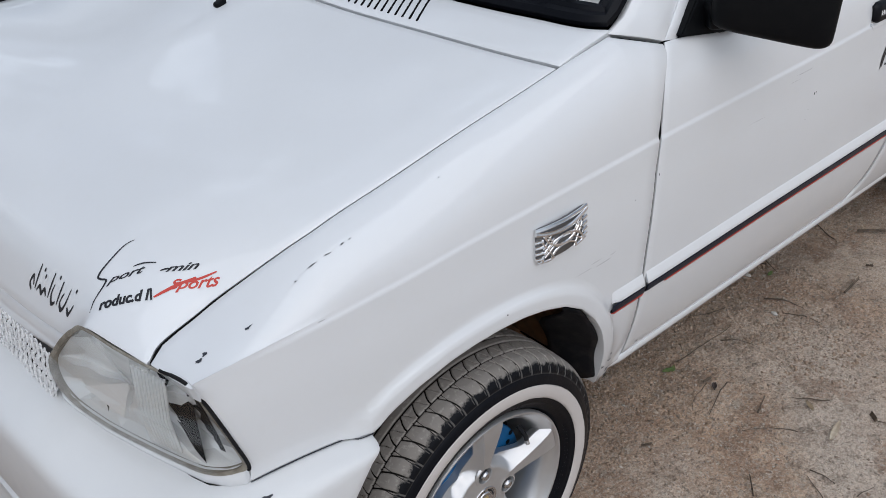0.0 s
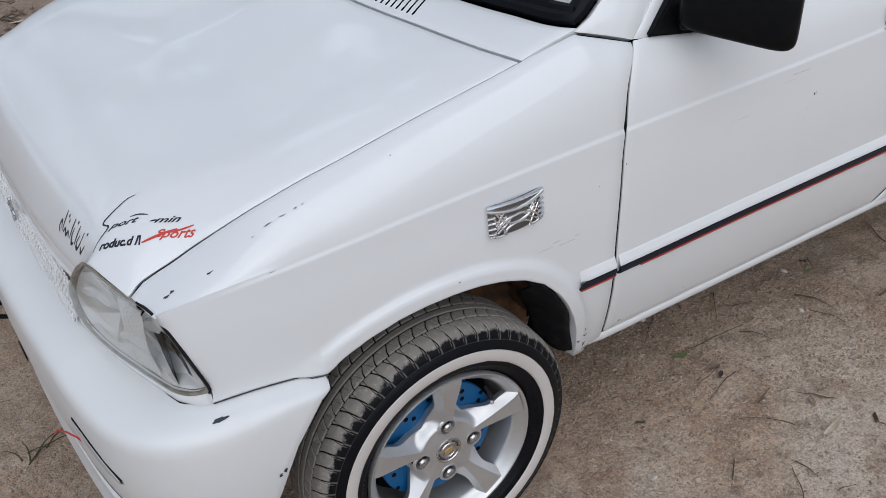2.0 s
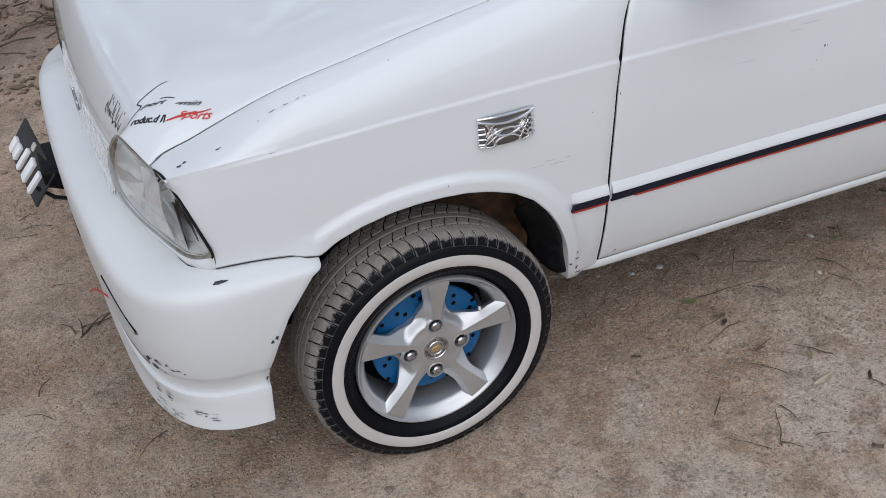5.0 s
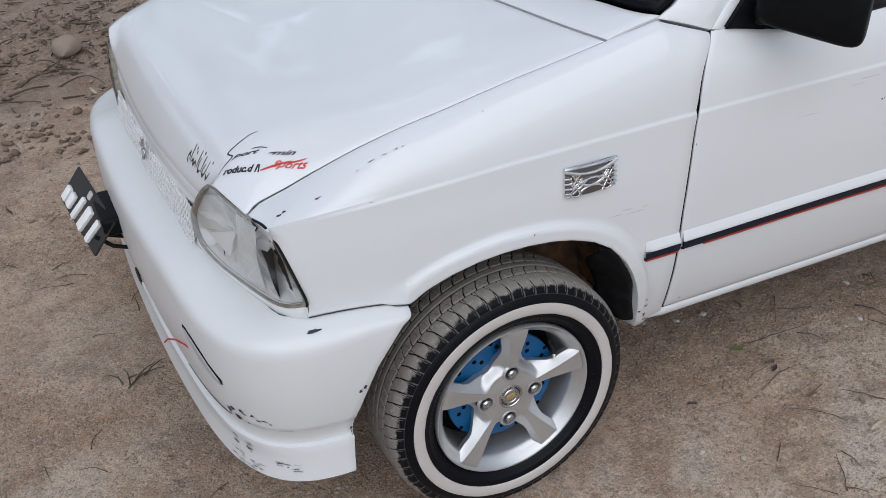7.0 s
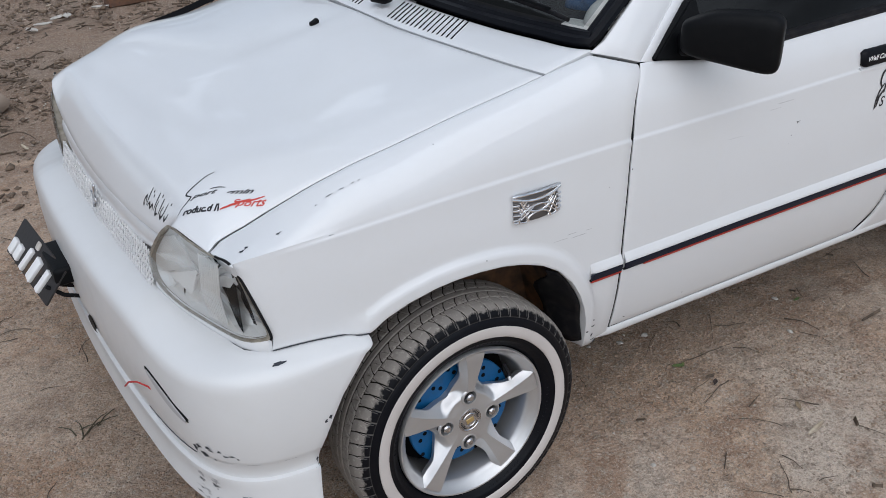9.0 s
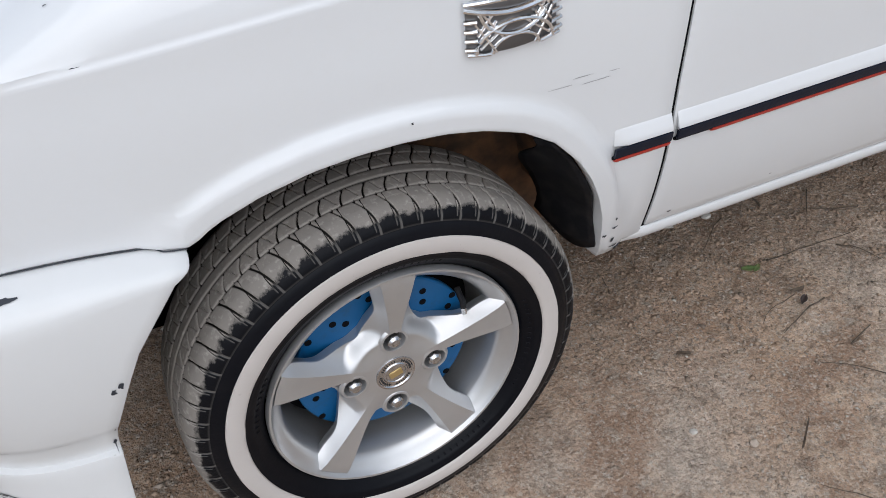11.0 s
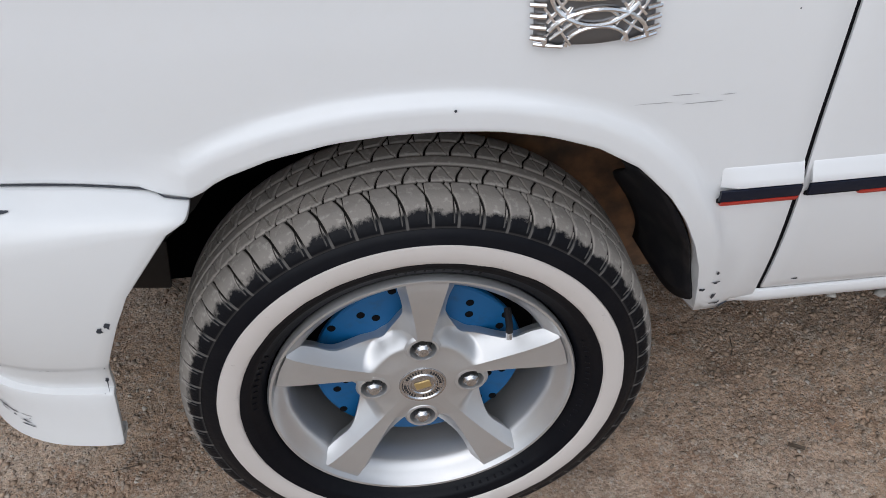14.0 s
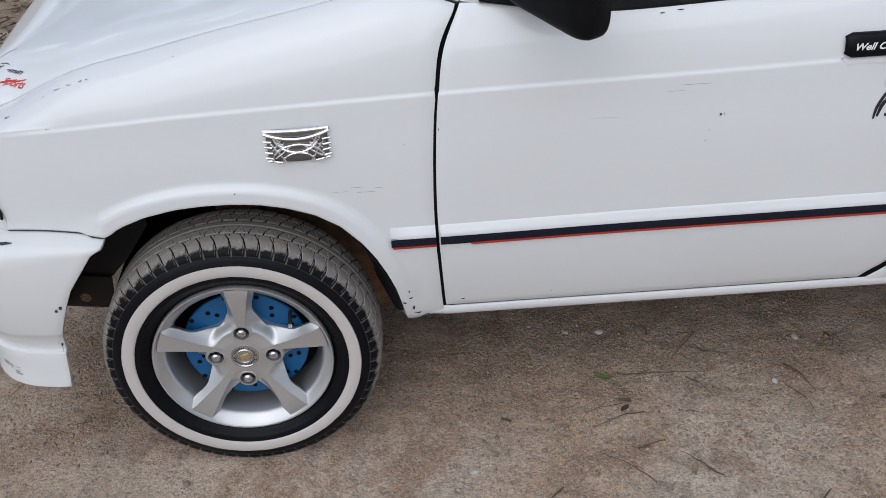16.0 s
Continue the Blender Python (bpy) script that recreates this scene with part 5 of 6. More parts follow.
# ---- side mouldings ----
def moulding(x0, x1, red_from, cap):
    xs = np.linspace(x0, x1, max(6, int((x1 - x0) / 0.02)))
    z0 = lambda x: 0.5050 + 0.004 * (x - 0.4) + 0.003 * float(step(x, 0.4, 0.8))
    def strip(name, sect, mat, parent, a, label=""):
        pts = [x for x in xs if x >= a - 1e-6]
        pts = np.concatenate([[a], [x for x in pts if x > a + 0.004]])
        ease = lambda x: min(1.0, 0.35 + (x - x0) / 0.022) if name == "moulding" and not cap else 1.0
        P = np.array([[(x, float(side_y(x, z0(x) + h, 50.0)) - d * ease(x), z0(x) + h) for h, d in sect] for x in pts])
        return panel(name, P, (0, -1, 0), mat, parent, label, depth=0.004, roll=0.0006)
    rib = strip("moulding", [(0.0365, -0.001), (0.0345, 0.0006), (0.0300, 0.0026), (0.0215, 0.0062), (0.0145, 0.0090), (0.0125, 0.0082)], PAINT, car, x0, "white rib with black and red trim strip")
    strip("black_strip", [(0.0125, 0.0070), (0.0115, 0.0094), (0.004, 0.0094), (-0.003, 0.0080), (-0.0042, 0.0056)], TRIM_NAVY, rib, x0)
    strip("red_strip", [(-0.0042, 0.0060), (-0.0050, 0.0076), (-0.0095, 0.0066), (-0.0115, 0.0040), (-0.0118, -0.002)], DECAL_RED, rib, red_from)
    strip("underside", [(-0.0042, 0.0056), (-0.0070, 0.0050), (-0.0085, 0.002), (-0.0090, -0.002)], BLACK_PLASTIC, rib, x0)
    return rib


moulding(0.313, 0.3972, 0.316, False)
moulding(0.406, 1.333, 0.463, True)


# ---- chrome vent ornament on the fender ----
def ornament():
    x0, x1, z0, z1 = 0.1115, 0.2245, 0.699, 0.755
    sy = lambda x, z: float(side_y(x, z, 50.0))
    xs, ks = np.linspace(0, 1, 21), np.linspace(0, 1, 7)
    bow = lambda s: 0.006 * (1 - (2 * s - 1) ** 2)
    low = lambda s: z0 - bow(s) * 0.7 + 0.002 * s
    top = lambda s: z1 + 0.001 * s - 0.001
    P = np.array([[(x0 + 0.003 + (x1 - x0 - 0.006) * s, sy(x0 + (x1 - x0) * s, low(s) + (top(s) - low(s)) * k) - 0.003 - bow(s), low(s) + (top(s) - low(s)) * k) for k in ks] for s in xs])
    plate = panel("vent_ornament", P, (0, -1, 0), ORNAMENT_BACK, car, "chrome vent ornament with a woven pattern", depth=0.004)

    def bar(pts, r=0.0021, name="chrome_bar"):
        out = []
        for s, k in pts:
            x, z = x0 + (x1 - x0) * s, low(s) + (top(s) - low(s)) * k
            out.append((x, sy(x, z) - 0.0045 - bow(s), z))
        tube(name, out, r, CHROME, plate, sides=8)

    lin = lambda a, b, n=8: [(a[0] + (b[0] - a[0]) * t, a[1] + (b[1] - a[1]) * t) for t in np.linspace(0, 1, n)]
    bar(lin((0, 0.99), (1, 0.99), 14), 0.0030, "top_bar")
    bar([(s, 0.90 - 0.16 * (1 - (2 * s - 1) ** 2)) for s in np.linspace(0.0, 1, 18)], 0.0036, "lower_bar")
    bar([(0.5 + 0.36 * math.cos(q), 0.84 + 0.52 * math.sin(q)) for q in np.linspace(math.pi * 1.04, math.pi * 1.96, 16)], 0.0026)
    bar([(0.5 + 0.40 * math.cos(q), 0.0 + 0.56 * math.sin(q)) for q in np.linspace(0.0, math.pi, 16)], 0.0026)
    bar([(0.5 + 0.24 * math.cos(q), 0.0 + 0.30 * math.sin(q)) for q in np.linspace(0.0, math.pi, 14)], 0.0022)
    for m in (0, 1):
        f = (lambda s: 1 - s) if m else (lambda s: s)
        for a, b in (((0.10, 0.60), (0.30, 0.02)), ((0.17, 0.78), (0.36, 0.30)), ((0.14, 0.10), (0.40, 0.52)), ((0.22, 0.34), (0.30, 0.62)), ((0.12, 0.36), (0.26, 0.72))):
            bar(lin((f(a[0]), a[1]), (f(b[0]), b[1]), 5), 0.0017)
        for k in (0.10, 0.28, 0.46, 0.64):
            bar(lin((f(-0.005), k), (f(0.115), k), 5), 0.0026, "side_tooth")
    bar(lin((0.02, 0.0), (0.24, 0.0), 6), 0.0022)
    bar(lin((0.76, 0.0), (0.98, 0.0), 6), 0.0022)


ORNAMENT_BACK = Mat("dark_ornament_recess", (0.17, 0.17, 0.175), 0.30, 0.8).m
ornament()


# ---- mirror, handle, wiper, washer jet ----
def door_mirror(mirror=False):
    F = mirrored if mirror else (lambda p: np.asarray(p))
    P = np.zeros((22, 24, 3))
    ts = 0.5 - 0.5 * np.cos(np.linspace(0, math.pi, 22))
    for i, t in enumerate(ts):
        c = np.array([0.554, 0.060, 0.990]) + np.array([0.106, -0.158, -0.002]) * t
        end = math.sqrt(max(0.0, 1 - (abs(2 * t - 1)) ** 7))
        half = (0.039 + 0.021 * t) * (0.66 + 0.34 * end)
        deep = 0.040 * (0.45 + 0.55 * end)
        for j in range(24):
            q = 2 * math.pi * j / 24
            cx, sz = math.cos(q), math.sin(q)
            sx = np.sign(cx) * abs(cx) ** 0.55
            szz = np.sign(sz) * abs(sz) ** 0.45
            front = np.array([-0.83, -0.55, 0])
            up = half * szz * (1.0 if sz < 0 else 0.78 + 0.30 * float(step(t, 0.0, 0.35))) - 0.008 * t + (0.006 * math.sin(math.pi * t) if sz > 0 else 0)
            P[i, j] = c + front * (deep * sx if sx > 0 else 0.018 * sx) + np.array([0, 0, up])
    bm = bmesh.new()
    vs = [[bm.verts.new(p) for p in ring] for ring in F(P)]
    for A, B in zip(vs, vs[1:]):
        for j in range(24):
            bm.faces.new((A[j], A[(j + 1) % 24], B[(j + 1) % 24], B[j]))
    bm.faces.new(vs[0])
    bm.faces.new(vs[-1])
    house = part("door_mirror", bm, BLACK_PLASTIC, car, "" if mirror else "black plastic door mirror", sharp=60)
    tri = [(0.494, 0.078, 0.938), (0.640, 0.060, 0.918), (0.628, 0.112, 1.035), (0.610, 0.112, 1.035)]
    bm = bmesh.new()
    a = [bm.verts.new(p) for p in F(np.array(tri) + np.array([0, -0.010, 0.002]))]
    b = [bm.verts.new(p) for p in F(np.array(tri) + np.array([0, 0.014, 0]))]
    bm.faces.new(a)
    bm.faces.new(b)
    for i in range(4):
        bm.faces.new((a[i], a[(i + 1) % 4], b[(i + 1) % 4], b[i]))
    bmesh.ops.bevel(bm, geom=bm.edges, offset=0.003, segments=2, affect="EDGES")
    part("mirror_base", bm, BLACK_PLASTIC, house)
    arm = block((0.07, 0.055, 0.04), 0.012, 3)
    part("mirror_arm", placed(arm, pose(*F(np.array([0.585, 0.052, 0.962])), 0, 0, -35)), BLACK_PLASTIC, house)


door_mirror()
door_mirror(True)


def to_mesh_text(body, size, shear=0.0, bold=0.0):
    c = bpy.data.curves.new("text", "FONT")
    c.body, c.size, c.shear, c.resolution_u, c.offset = body, size, shear, 3, bold
    ob = bpy.data.objects.new("text", c)
    mesh = bpy.data.meshes.new_from_object(ob)
    bpy.data.objects.remove(ob)
    bpy.data.curves.remove(c)
    return mesh


def text_decal(name, body, size, place, mat, parent, label="", shear=0.0, width=None, bold=0.0005):
    """Lettering laid on a skin: place(u, v) gives the point for text coordinates."""
    mesh = to_mesh_text(body, size, shear, bold)
    us = [v.co.x for v in mesh.vertices]
    k = width / (max(us) - min(us)) if width else 1.0
    lo = min(us)
    bm = bmesh.new()
    bm.from_mesh(mesh)
    bmesh.ops.triangulate(bm, faces=bm.faces)
    bmesh.ops.subdivide_edges(bm, edges=[e for e in bm.edges if e.calc_length() > 0.012], cuts=1)
    for v in bm.verts:
        v.co = place((v.co.x - lo) * k, v.co.y)
    out = bpy.data.meshes.new(name)
    bm.to_mesh(out)
    bm.free()
    bpy.data.meshes.remove(mesh)
    return obj(name, out, mat, parent, label, smooth=False)


def handle():
    z = 0.836
    P = []
    for x in np.linspace(1.109, 1.29, 16):
        e = min(1.0, (x - 1.109) / 0.012, (1.29 - x) / 0.012)
        h = 0.021 * (0.72 + 0.28 * e)
        P.append([(x, float(side_y(x, z + q * h, 50)) - d * (0.6 + 0.4 * e), z + q * h) for q, d in ((-1, 0.001), (-0.94, 0.008), (-0.7, 0.011), (0, 0.012), (0.6, 0.0115), (0.9, 0.009), (1.0, 0.001))])
    body = panel("door_handle", np.array(P), (0, -1, 0), GLOSS_BLACK, left_door, "black door handle with white lettering", depth=0.01)
    # white painted recess below it
    R = []
    for x in np.linspace(1.107, 1.292, 20):
        e = min(1.0, (x - 1.107) / 0.02, (1.292 - x) / 0.02) ** 0.5
        R.append([(x, float(side_y(x, z - 0.02, 50)) - 0.0008 + d, z - 0.021 - 0.024 * q * e) for q, d in ((0, 0.0), (0.35, -0.003), (0.8, -0.0035), (1, 0.001))])
    panel("handle_cup", np.array(R), (0, -1, 0), PAINT, left_door, depth=0.003)
    text_decal("lettering", "Well Come", 0.017, lambda u, v: (1.124 + u, float(side_y(1.124 + u, z, 50)) - 0.0135, z - 0.006 + v), WHITE_PRINT, body, shear=0.25, width=0.085)


handle()


def jet():
    x, y = 0.075, MID + 0.035
    z = float(hood_z(x, y))
    bm = block((0.022, 0.016, 0.014), 0.005, 2)
    for v in bm.verts:
        if v.co.x < -0.004:
            v.co.z -= 0.006
    ob = part("washer_jet", placed(bm, pose(x, y, z + 0.005)), BLACK_PLASTIC, car, "small black washer jet")


jet()


def wiper(y0, reach, label=""):
    base = Vector((0.226, y0, 0.985))
    hub = part("wiper", placed(block((0.034, 0.05, 0.026), 0.009, 3), pose(*base, 0, 0, 20)), BLACK_PLASTIC, car, label)
    tip = Vector(screen_point(np.array([y0 - reach]), np.array([0.12]))[0]) + Vector((-0.02, 0, 0.02))
    tube("arm", [base + Vector((0, 0, 0.012)), base.lerp(tip, 0.5) + Vector((-0.004, 0, 0.012)), tip], 0.006, BLACK_PLASTIC, hub, taper=[1.4, 1, 0.7])
    blade = []
    for t in np.linspace(-0.95, 1.7, 26):
        y = y0 - reach - reach * 0.62 * t * 0.9
        blade.append(Vector(screen_point(np.array([y]), np.array([0.115 + 0.012 * (1 - t * t)]))[0]) + Vector((-0.010, 0, 0.010)))
    tube("blade", blade, 0.005, BLACK_RUBBER, hub)
    tube("blade_frame", [p + Vector((-0.008, 0, 0.010)) for p in blade[3:23]], 0.004, BLACK_PLASTIC, hub)


wiper(0.69, 0.26, "black windscreen wiper")
wiper(1.12, 0.20)


# ---- number plate on its bracket ----
def plate():
    ax, az = Vector((0.097, -0.988, -0.122)).normalized(), Vector((0.62, 0.0, 0.78))
    az = (az - ax * az.dot(ax)).normalized()
    ay = az.cross(ax)
    m = Matrix((ax, ay, az)).transposed().to_4x4()
    m.translation = (-0.648, 0.906, 0.456)
    body = part("number_plate", placed(block((0.285, 0.007, 0.096), 0.004, 2), m), PLATE_METAL, car, "worn dark plate with raised white characters, tilted on a bracket")
    for k, (u, w, h, tilt) in enumerate(((-0.112, 0.026, 0.038, 6), (-0.076, 0.026, 0.038, 6), (-0.026, 0.018, 0.060, 10), (0.028, 0.030, 0.060, 10), (0.088, 0.020, 0.060, 10))):
        part("character_bar", placed(block((w, 0.010, h), 0.003, 2), m @ pose(u, -0.008, -0.012 if k > 1 else -0.018, 0, tilt, 0)), WHITE_PRINT, body)
    part("emblem_bar", placed(block((0.02, 0.006, 0.02), 0.004, 2), m @ pose(-0.01, -0.006, 0.034)), PALE_CHIP, body)
    part("bracket", placed(block((0.085, 0.17, 0.045), 0.012, 3), pose(-0.590, 0.850, 0.462)), BLACK_PLASTIC, body, "black plastic bracket")
    for dy in (-0.06, 0.0, 0.05):
        tube("bracket_arm", [(-0.575, 0.82 + dy, 0.40), (-0.62, 0.83 + dy, 0.415), (-0.652, 0.85 + dy, 0.44)], 0.005, BLACK_PLASTIC, body)


def plate_material():
    m = Mat("rusted_plate", (0.022, 0.020, 0.02), 0.6)
    m.mix(m.ramp(m.noise(11, 6), 0.54, 0.68, 0, 0.8), (0.13, 0.085, 0.05))
    m.bump(m.noise(70, 5), 0.4, 0.002)
    return m.m


PLATE_METAL = plate_material()
plate()

# loose red wire hanging out of the bumper
tube("red_wire", [(-0.566, 0.225, 0.440), (-0.576, 0.245, 0.448), (-0.588, 0.275, 0.446), (-0.598, 0.305, 0.432), (-0.604, 0.325, 0.412)], 0.0018, RED_WIRE, car, "thin red wire", sides=6)


# ---- stickers on the hood ----
def hood_point(u, v):
    """u along the lettering, v up from its base line, on the hood."""
    v = 0.012 + 0.82 * v
    x = -0.457 + 0.775 * u + 0.464 * v
    y = 0.231 - 0.630 * u + 0.886 * v
    return Vector((x, y, float(hood_z(x, y)) + 0.0006))


def stroke(points, width, mat, parent, place, name="brush_stroke"):
    """A flat pen stroke through points (u, v) with a swelling width."""
    pts = [np.array(p, float) for p in points]
    fine = []
    for i in range(len(pts) - 1):
        p0, p1, p2, p3 = pts[max(i - 1, 0)], pts[i], pts[i + 1], pts[min(i + 2, len(pts) - 1)]
        for t in np.linspace(0, 1, 6, endpoint=False):
            fine.append(0.5 * (2 * p1 + (p2 - p0) * t + (2 * p0 - 5 * p1 + 4 * p2 - p3) * t * t + (3 * p1 - p0 - 3 * p2 + p3) * t**3))
    fine.append(pts[-1])
    verts = []
    n = len(fine)
    for i, p in enumerate(fine):
        way = fine[min(i + 1, n - 1)] - fine[max(i - 1, 0)]
        side = np.array([-way[1], way[0]]) / (np.linalg.norm(way) + 1e-9)
        w = width * (0.45 + 0.55 * math.sin(math.pi * (i + 0.5) / n)) / 2
        verts += [tuple(place(*(p + side * w))), tuple(place(*(p - side * w)))]
    return data(name, verts, grid_faces(n, 2), mat, parent, smooth=False)


def hood_sticker():
    base = stroke([(0.054, 0.121), (0.040, 0.114), (0.018, 0.090), (0.003, 0.068), (0.006, 0.060), (0.013, 0.054), (0.008, 0.044), (-0.006, 0.028), (-0.0125, 0.012)], 0.0032, DECAL_BLACK, car, hood_point, "hood_sticker")
    tagged(base, "black and red brush-lettered sticker")
    text_decal("lettering", "port", 0.022, lambda u, v: hood_point(0.012 + u, 0.046 + v * 0.8 + 0.10 * u), DECAL_BLACK, base, shear=0.6, width=0.054)
    stroke([(0.050, 0.066), (0.064, 0.068), (0.080, 0.065)], 0.003, DECAL_BLACK, base, hood_point)
    text_decal("lettering", "min", 0.022, lambda u, v: hood_point(0.090 + u, 0.046 + v * 0.75), DECAL_BLACK, base, shear=0.6, width=0.045)
    stroke([(0.084, 0.049), (0.092, 0.051), (0.098, 0.050)], 0.003, DECAL_BLACK, base, hood_point)
    text_decal("lettering", "roduc.d l\\", 0.026, lambda u, v: hood_point(0.001 + u, 0.003 + v * 0.95), DECAL_BLACK, base, shear=0.35, width=0.070, bold=0.0011)
    text_decal("lettering", "Sports", 0.025, lambda u, v: hood_point(0.092 + u, 0.017 + v * 0.85 + 0.06 * u), DECAL_RED, base, "red lettering", shear=0.6, width=0.066)
    stroke([(0.072, 0.006), (0.086, 0.014), (0.108, 0.026), (0.128, 0.034)], 0.0045, DECAL_RED, base, hood_point)
    stroke([(0.100, 0.026), (0.125, 0.030), (0.155, 0.038)], 0.0035, DECAL_RED, base, hood_point)


hood_sticker()


def script_sticker():
    """Unreadable flowing script along the hood's front edge, as plain strokes."""
    def place(u, v):
        y = 0.305 + 0.98 * u
        x = float(lip_x(y)) + 0.012 + 1.0 * v
        return Vector((x, y, float(hood_z(x, y)) + 0.0008))

    base = stroke([(0.0, 0.010), (0.006, 0.002), (0.014, 0.006)], 0.0035, DECAL_BLACK, car, place, "script_sticker")
    tagged(base, "small black script lettering")
    for pts in ([(0.018, 0.020), (0.020, 0.008), (0.026, 0.002), (0.034, 0.006), (0.030, 0.014)], [(0.040, 0.022), (0.041, 0.003)], [(0.046, 0.004), (0.054, 0.002), (0.060, 0.008), (0.058, 0.016)], [(0.066, 0.024), (0.067, 0.004)],
                [(0.073, 0.004), (0.080, 0.008), (0.086, 0.004), (0.094, 0.008), (0.100, 0.004)], [(0.104, 0.024), (0.105, 0.004)], [(0.110, 0.006), (0.116, 0.012), (0.121, 0.006), (0.114, 0.002)], [(0.004, 0.020), (0.007, 0.022)],
                [(0.050, 0.022), (0.053, 0.024)], [(0.084, 0.016), (0.087, 0.018)], [(0.091, 0.020), (0.094, 0.022)]):
        stroke(pts, 0.0036, DECAL_BLACK, base, place)


script_sticker()


def door_sticker():
    """The front edge of a black picture sticker on the door."""
    def place(u, v):
        x, z = 1.180 + u, 0.700 + v
        return Vector((x, float(side_y(x, z)) - 0.0008, z))

    base = stroke([(0.0, 0.0), (0.004, 0.022), (0.016, 0.046), (0.030, 0.060)], 0.006, DECAL_BLACK, car, place, "door_sticker")
    tagged(base, "black mane-shaped picture sticker")
    for pts in ([(0.006, 0.004), (0.014, 0.028), (0.030, 0.044)], [(0.020, 0.052), (0.014, 0.068), (0.020, 0.088), (0.034, 0.096)], [(0.030, 0.036), (0.036, 0.060), (0.050, 0.078)]):
        stroke(pts, 0.007, DECAL_BLACK, base, place)
    text_decal("lettering", "S", 0.034, lambda u, v: place(0.018 + u, 0.004 + v), DECAL_BLACK, base, shear=0.3)


door_sticker()


# ---- chips and scratches in the paint ----
def blot(name, u, v, ru, rv, place, mat, parent, seed, label=""):
    rnd = random.Random(seed)
    n = 18
    k = [0.15 + 1.0 * rnd.random() ** 1.6 for _ in range(n)]
    k = [(0.8 * k[i - 1] + 2 * k[i] + 0.8 * k[(i + 1) % n]) / 3.3 for i in range(n)]
    verts = [tuple(place(u, v))] + [tuple(place(u + ru * k[i] * math.cos(2 * math.pi * i / n), v + rv * k[i] * math.sin(2 * math.pi * i / n))) for i in range(n)]
    return data(name, verts, [(0, 1 + i, 1 + (i + 1) % n) for i in range(n)], mat, parent, label, smooth=False)


def on_side(x, z):
    return Vector((x, float(side_y(x, z)) - 0.0009, z))


def on_bumper(s, z):
    z -= 0.013 * (z < 0.412)
    x, y = on_outline(s, -0.0016 if z > 0.365 else 0.004)
    return pressed((x, y, z))


def shoulder(x, s):
    """A point on the fender between its crease (0) and the hood's cut (1)."""
    zc = float(crease_z(x))
    yc = float(side_y(x, zc)) + 0.002
    ty, tz = float(cut_y(x)) - 0.002, float(cut_z(x))
    a, b = 2 * s * (1 - s), s * s
    return Vector((x, yc + (ty - yc) * (a * (0.04 + 0.08 * float(step(x, -0.3, 0.0))) + b) - 0.0008, zc + (tz - zc) * (a * 0.88 + b) + 0.0007))


n = 0
for x, s, ru, rs in ((-0.024, 0.72, 0.002, 0.012), (-0.258, 0.02, 0.006, 0.012), (-0.235, 0.70, 0.009, 0.012), (-0.212, 0.70, 0.006, 0.012), (-0.190, 0.70, 0.004, 0.01), (-0.178, 0.70, 0.003, 0.01), (-0.262, 0.66, 0.004, 0.012), (-0.335, 0.55, 0.009, 0.03), (-0.402, 0.56, 0.011, 0.04), (-0.392, 0.60, 0.007, 0.03)):
    n += 1
    blot("paint_chip", x, s, ru, rs, shoulder, CHIP, left_fender, n)
for x, z, ru, rz in ((0.044, 0.641, 0.002, 0.0025), (0.328, 0.352, 0.005, 0.006), (0.340, 0.366, 0.009, 0.004), (0.345, 0.335, 0.004, 0.010), (0.356, 0.318, 0.012, 0.003), (0.338, 0.386, 0.003, 0.005), (0.36, 0.302, 0.02, 0.003), (0.414, 0.735, 0.002, 0.003), (0.352, 0.71, 0.0015, 0.002)):
    n += 1
    blot("paint_chip", x, z, ru, rz, on_side, CHIP, left_fender, n)
for x, z, ru, rz in ((0.908, 0.727, 0.003, 0.004), (0.915, 0.728, 0.0015, 0.004), (0.445, 0.345, 0.006, 0.002), (0.62, 0.352, 0.004, 0.0012), (0.80, 0.905, 0.006, 0.0013), (0.83, 0.908, 0.010, 0.0013), (0.89, 0.70, 0.002, 0.001), (0.885, 0.68, 0.001, 0.0015)):
    n += 1
    blot("paint_chip", x, z, ru, rz, on_side, CHIP, left_door, n)
for x, z, ru, rz in ((0.70, 0.735, 0.045, 0.0007), (0.86, 0.786, 0.05, 0.0008), (0.83, 0.776, 0.02, 0.0006)):
    n += 1
    blot("scratch", x, z, ru, rz, on_side, SCRATCH, left_door, n)
for x, z, ru, rz in ((0.235, 0.625, 0.035, 0.0008), (0.285, 0.622, 0.03, 0.0009), (0.26, 0.632, 0.02, 0.0006), (0.30, 0.629, 0.014, 0.0006)):
    n += 1
    blot("scratch", x, z, ru, rz, on_side, SCRATCH, left_fender, n)


def bumper_top(s, k):
    """k = 0 at the ridge, 1 at the seam with the fender."""
    x, y = on_outline(s, 0.004 + 0.032 * k)
    return pressed((x, y, 0.553 + 0.030 * k))


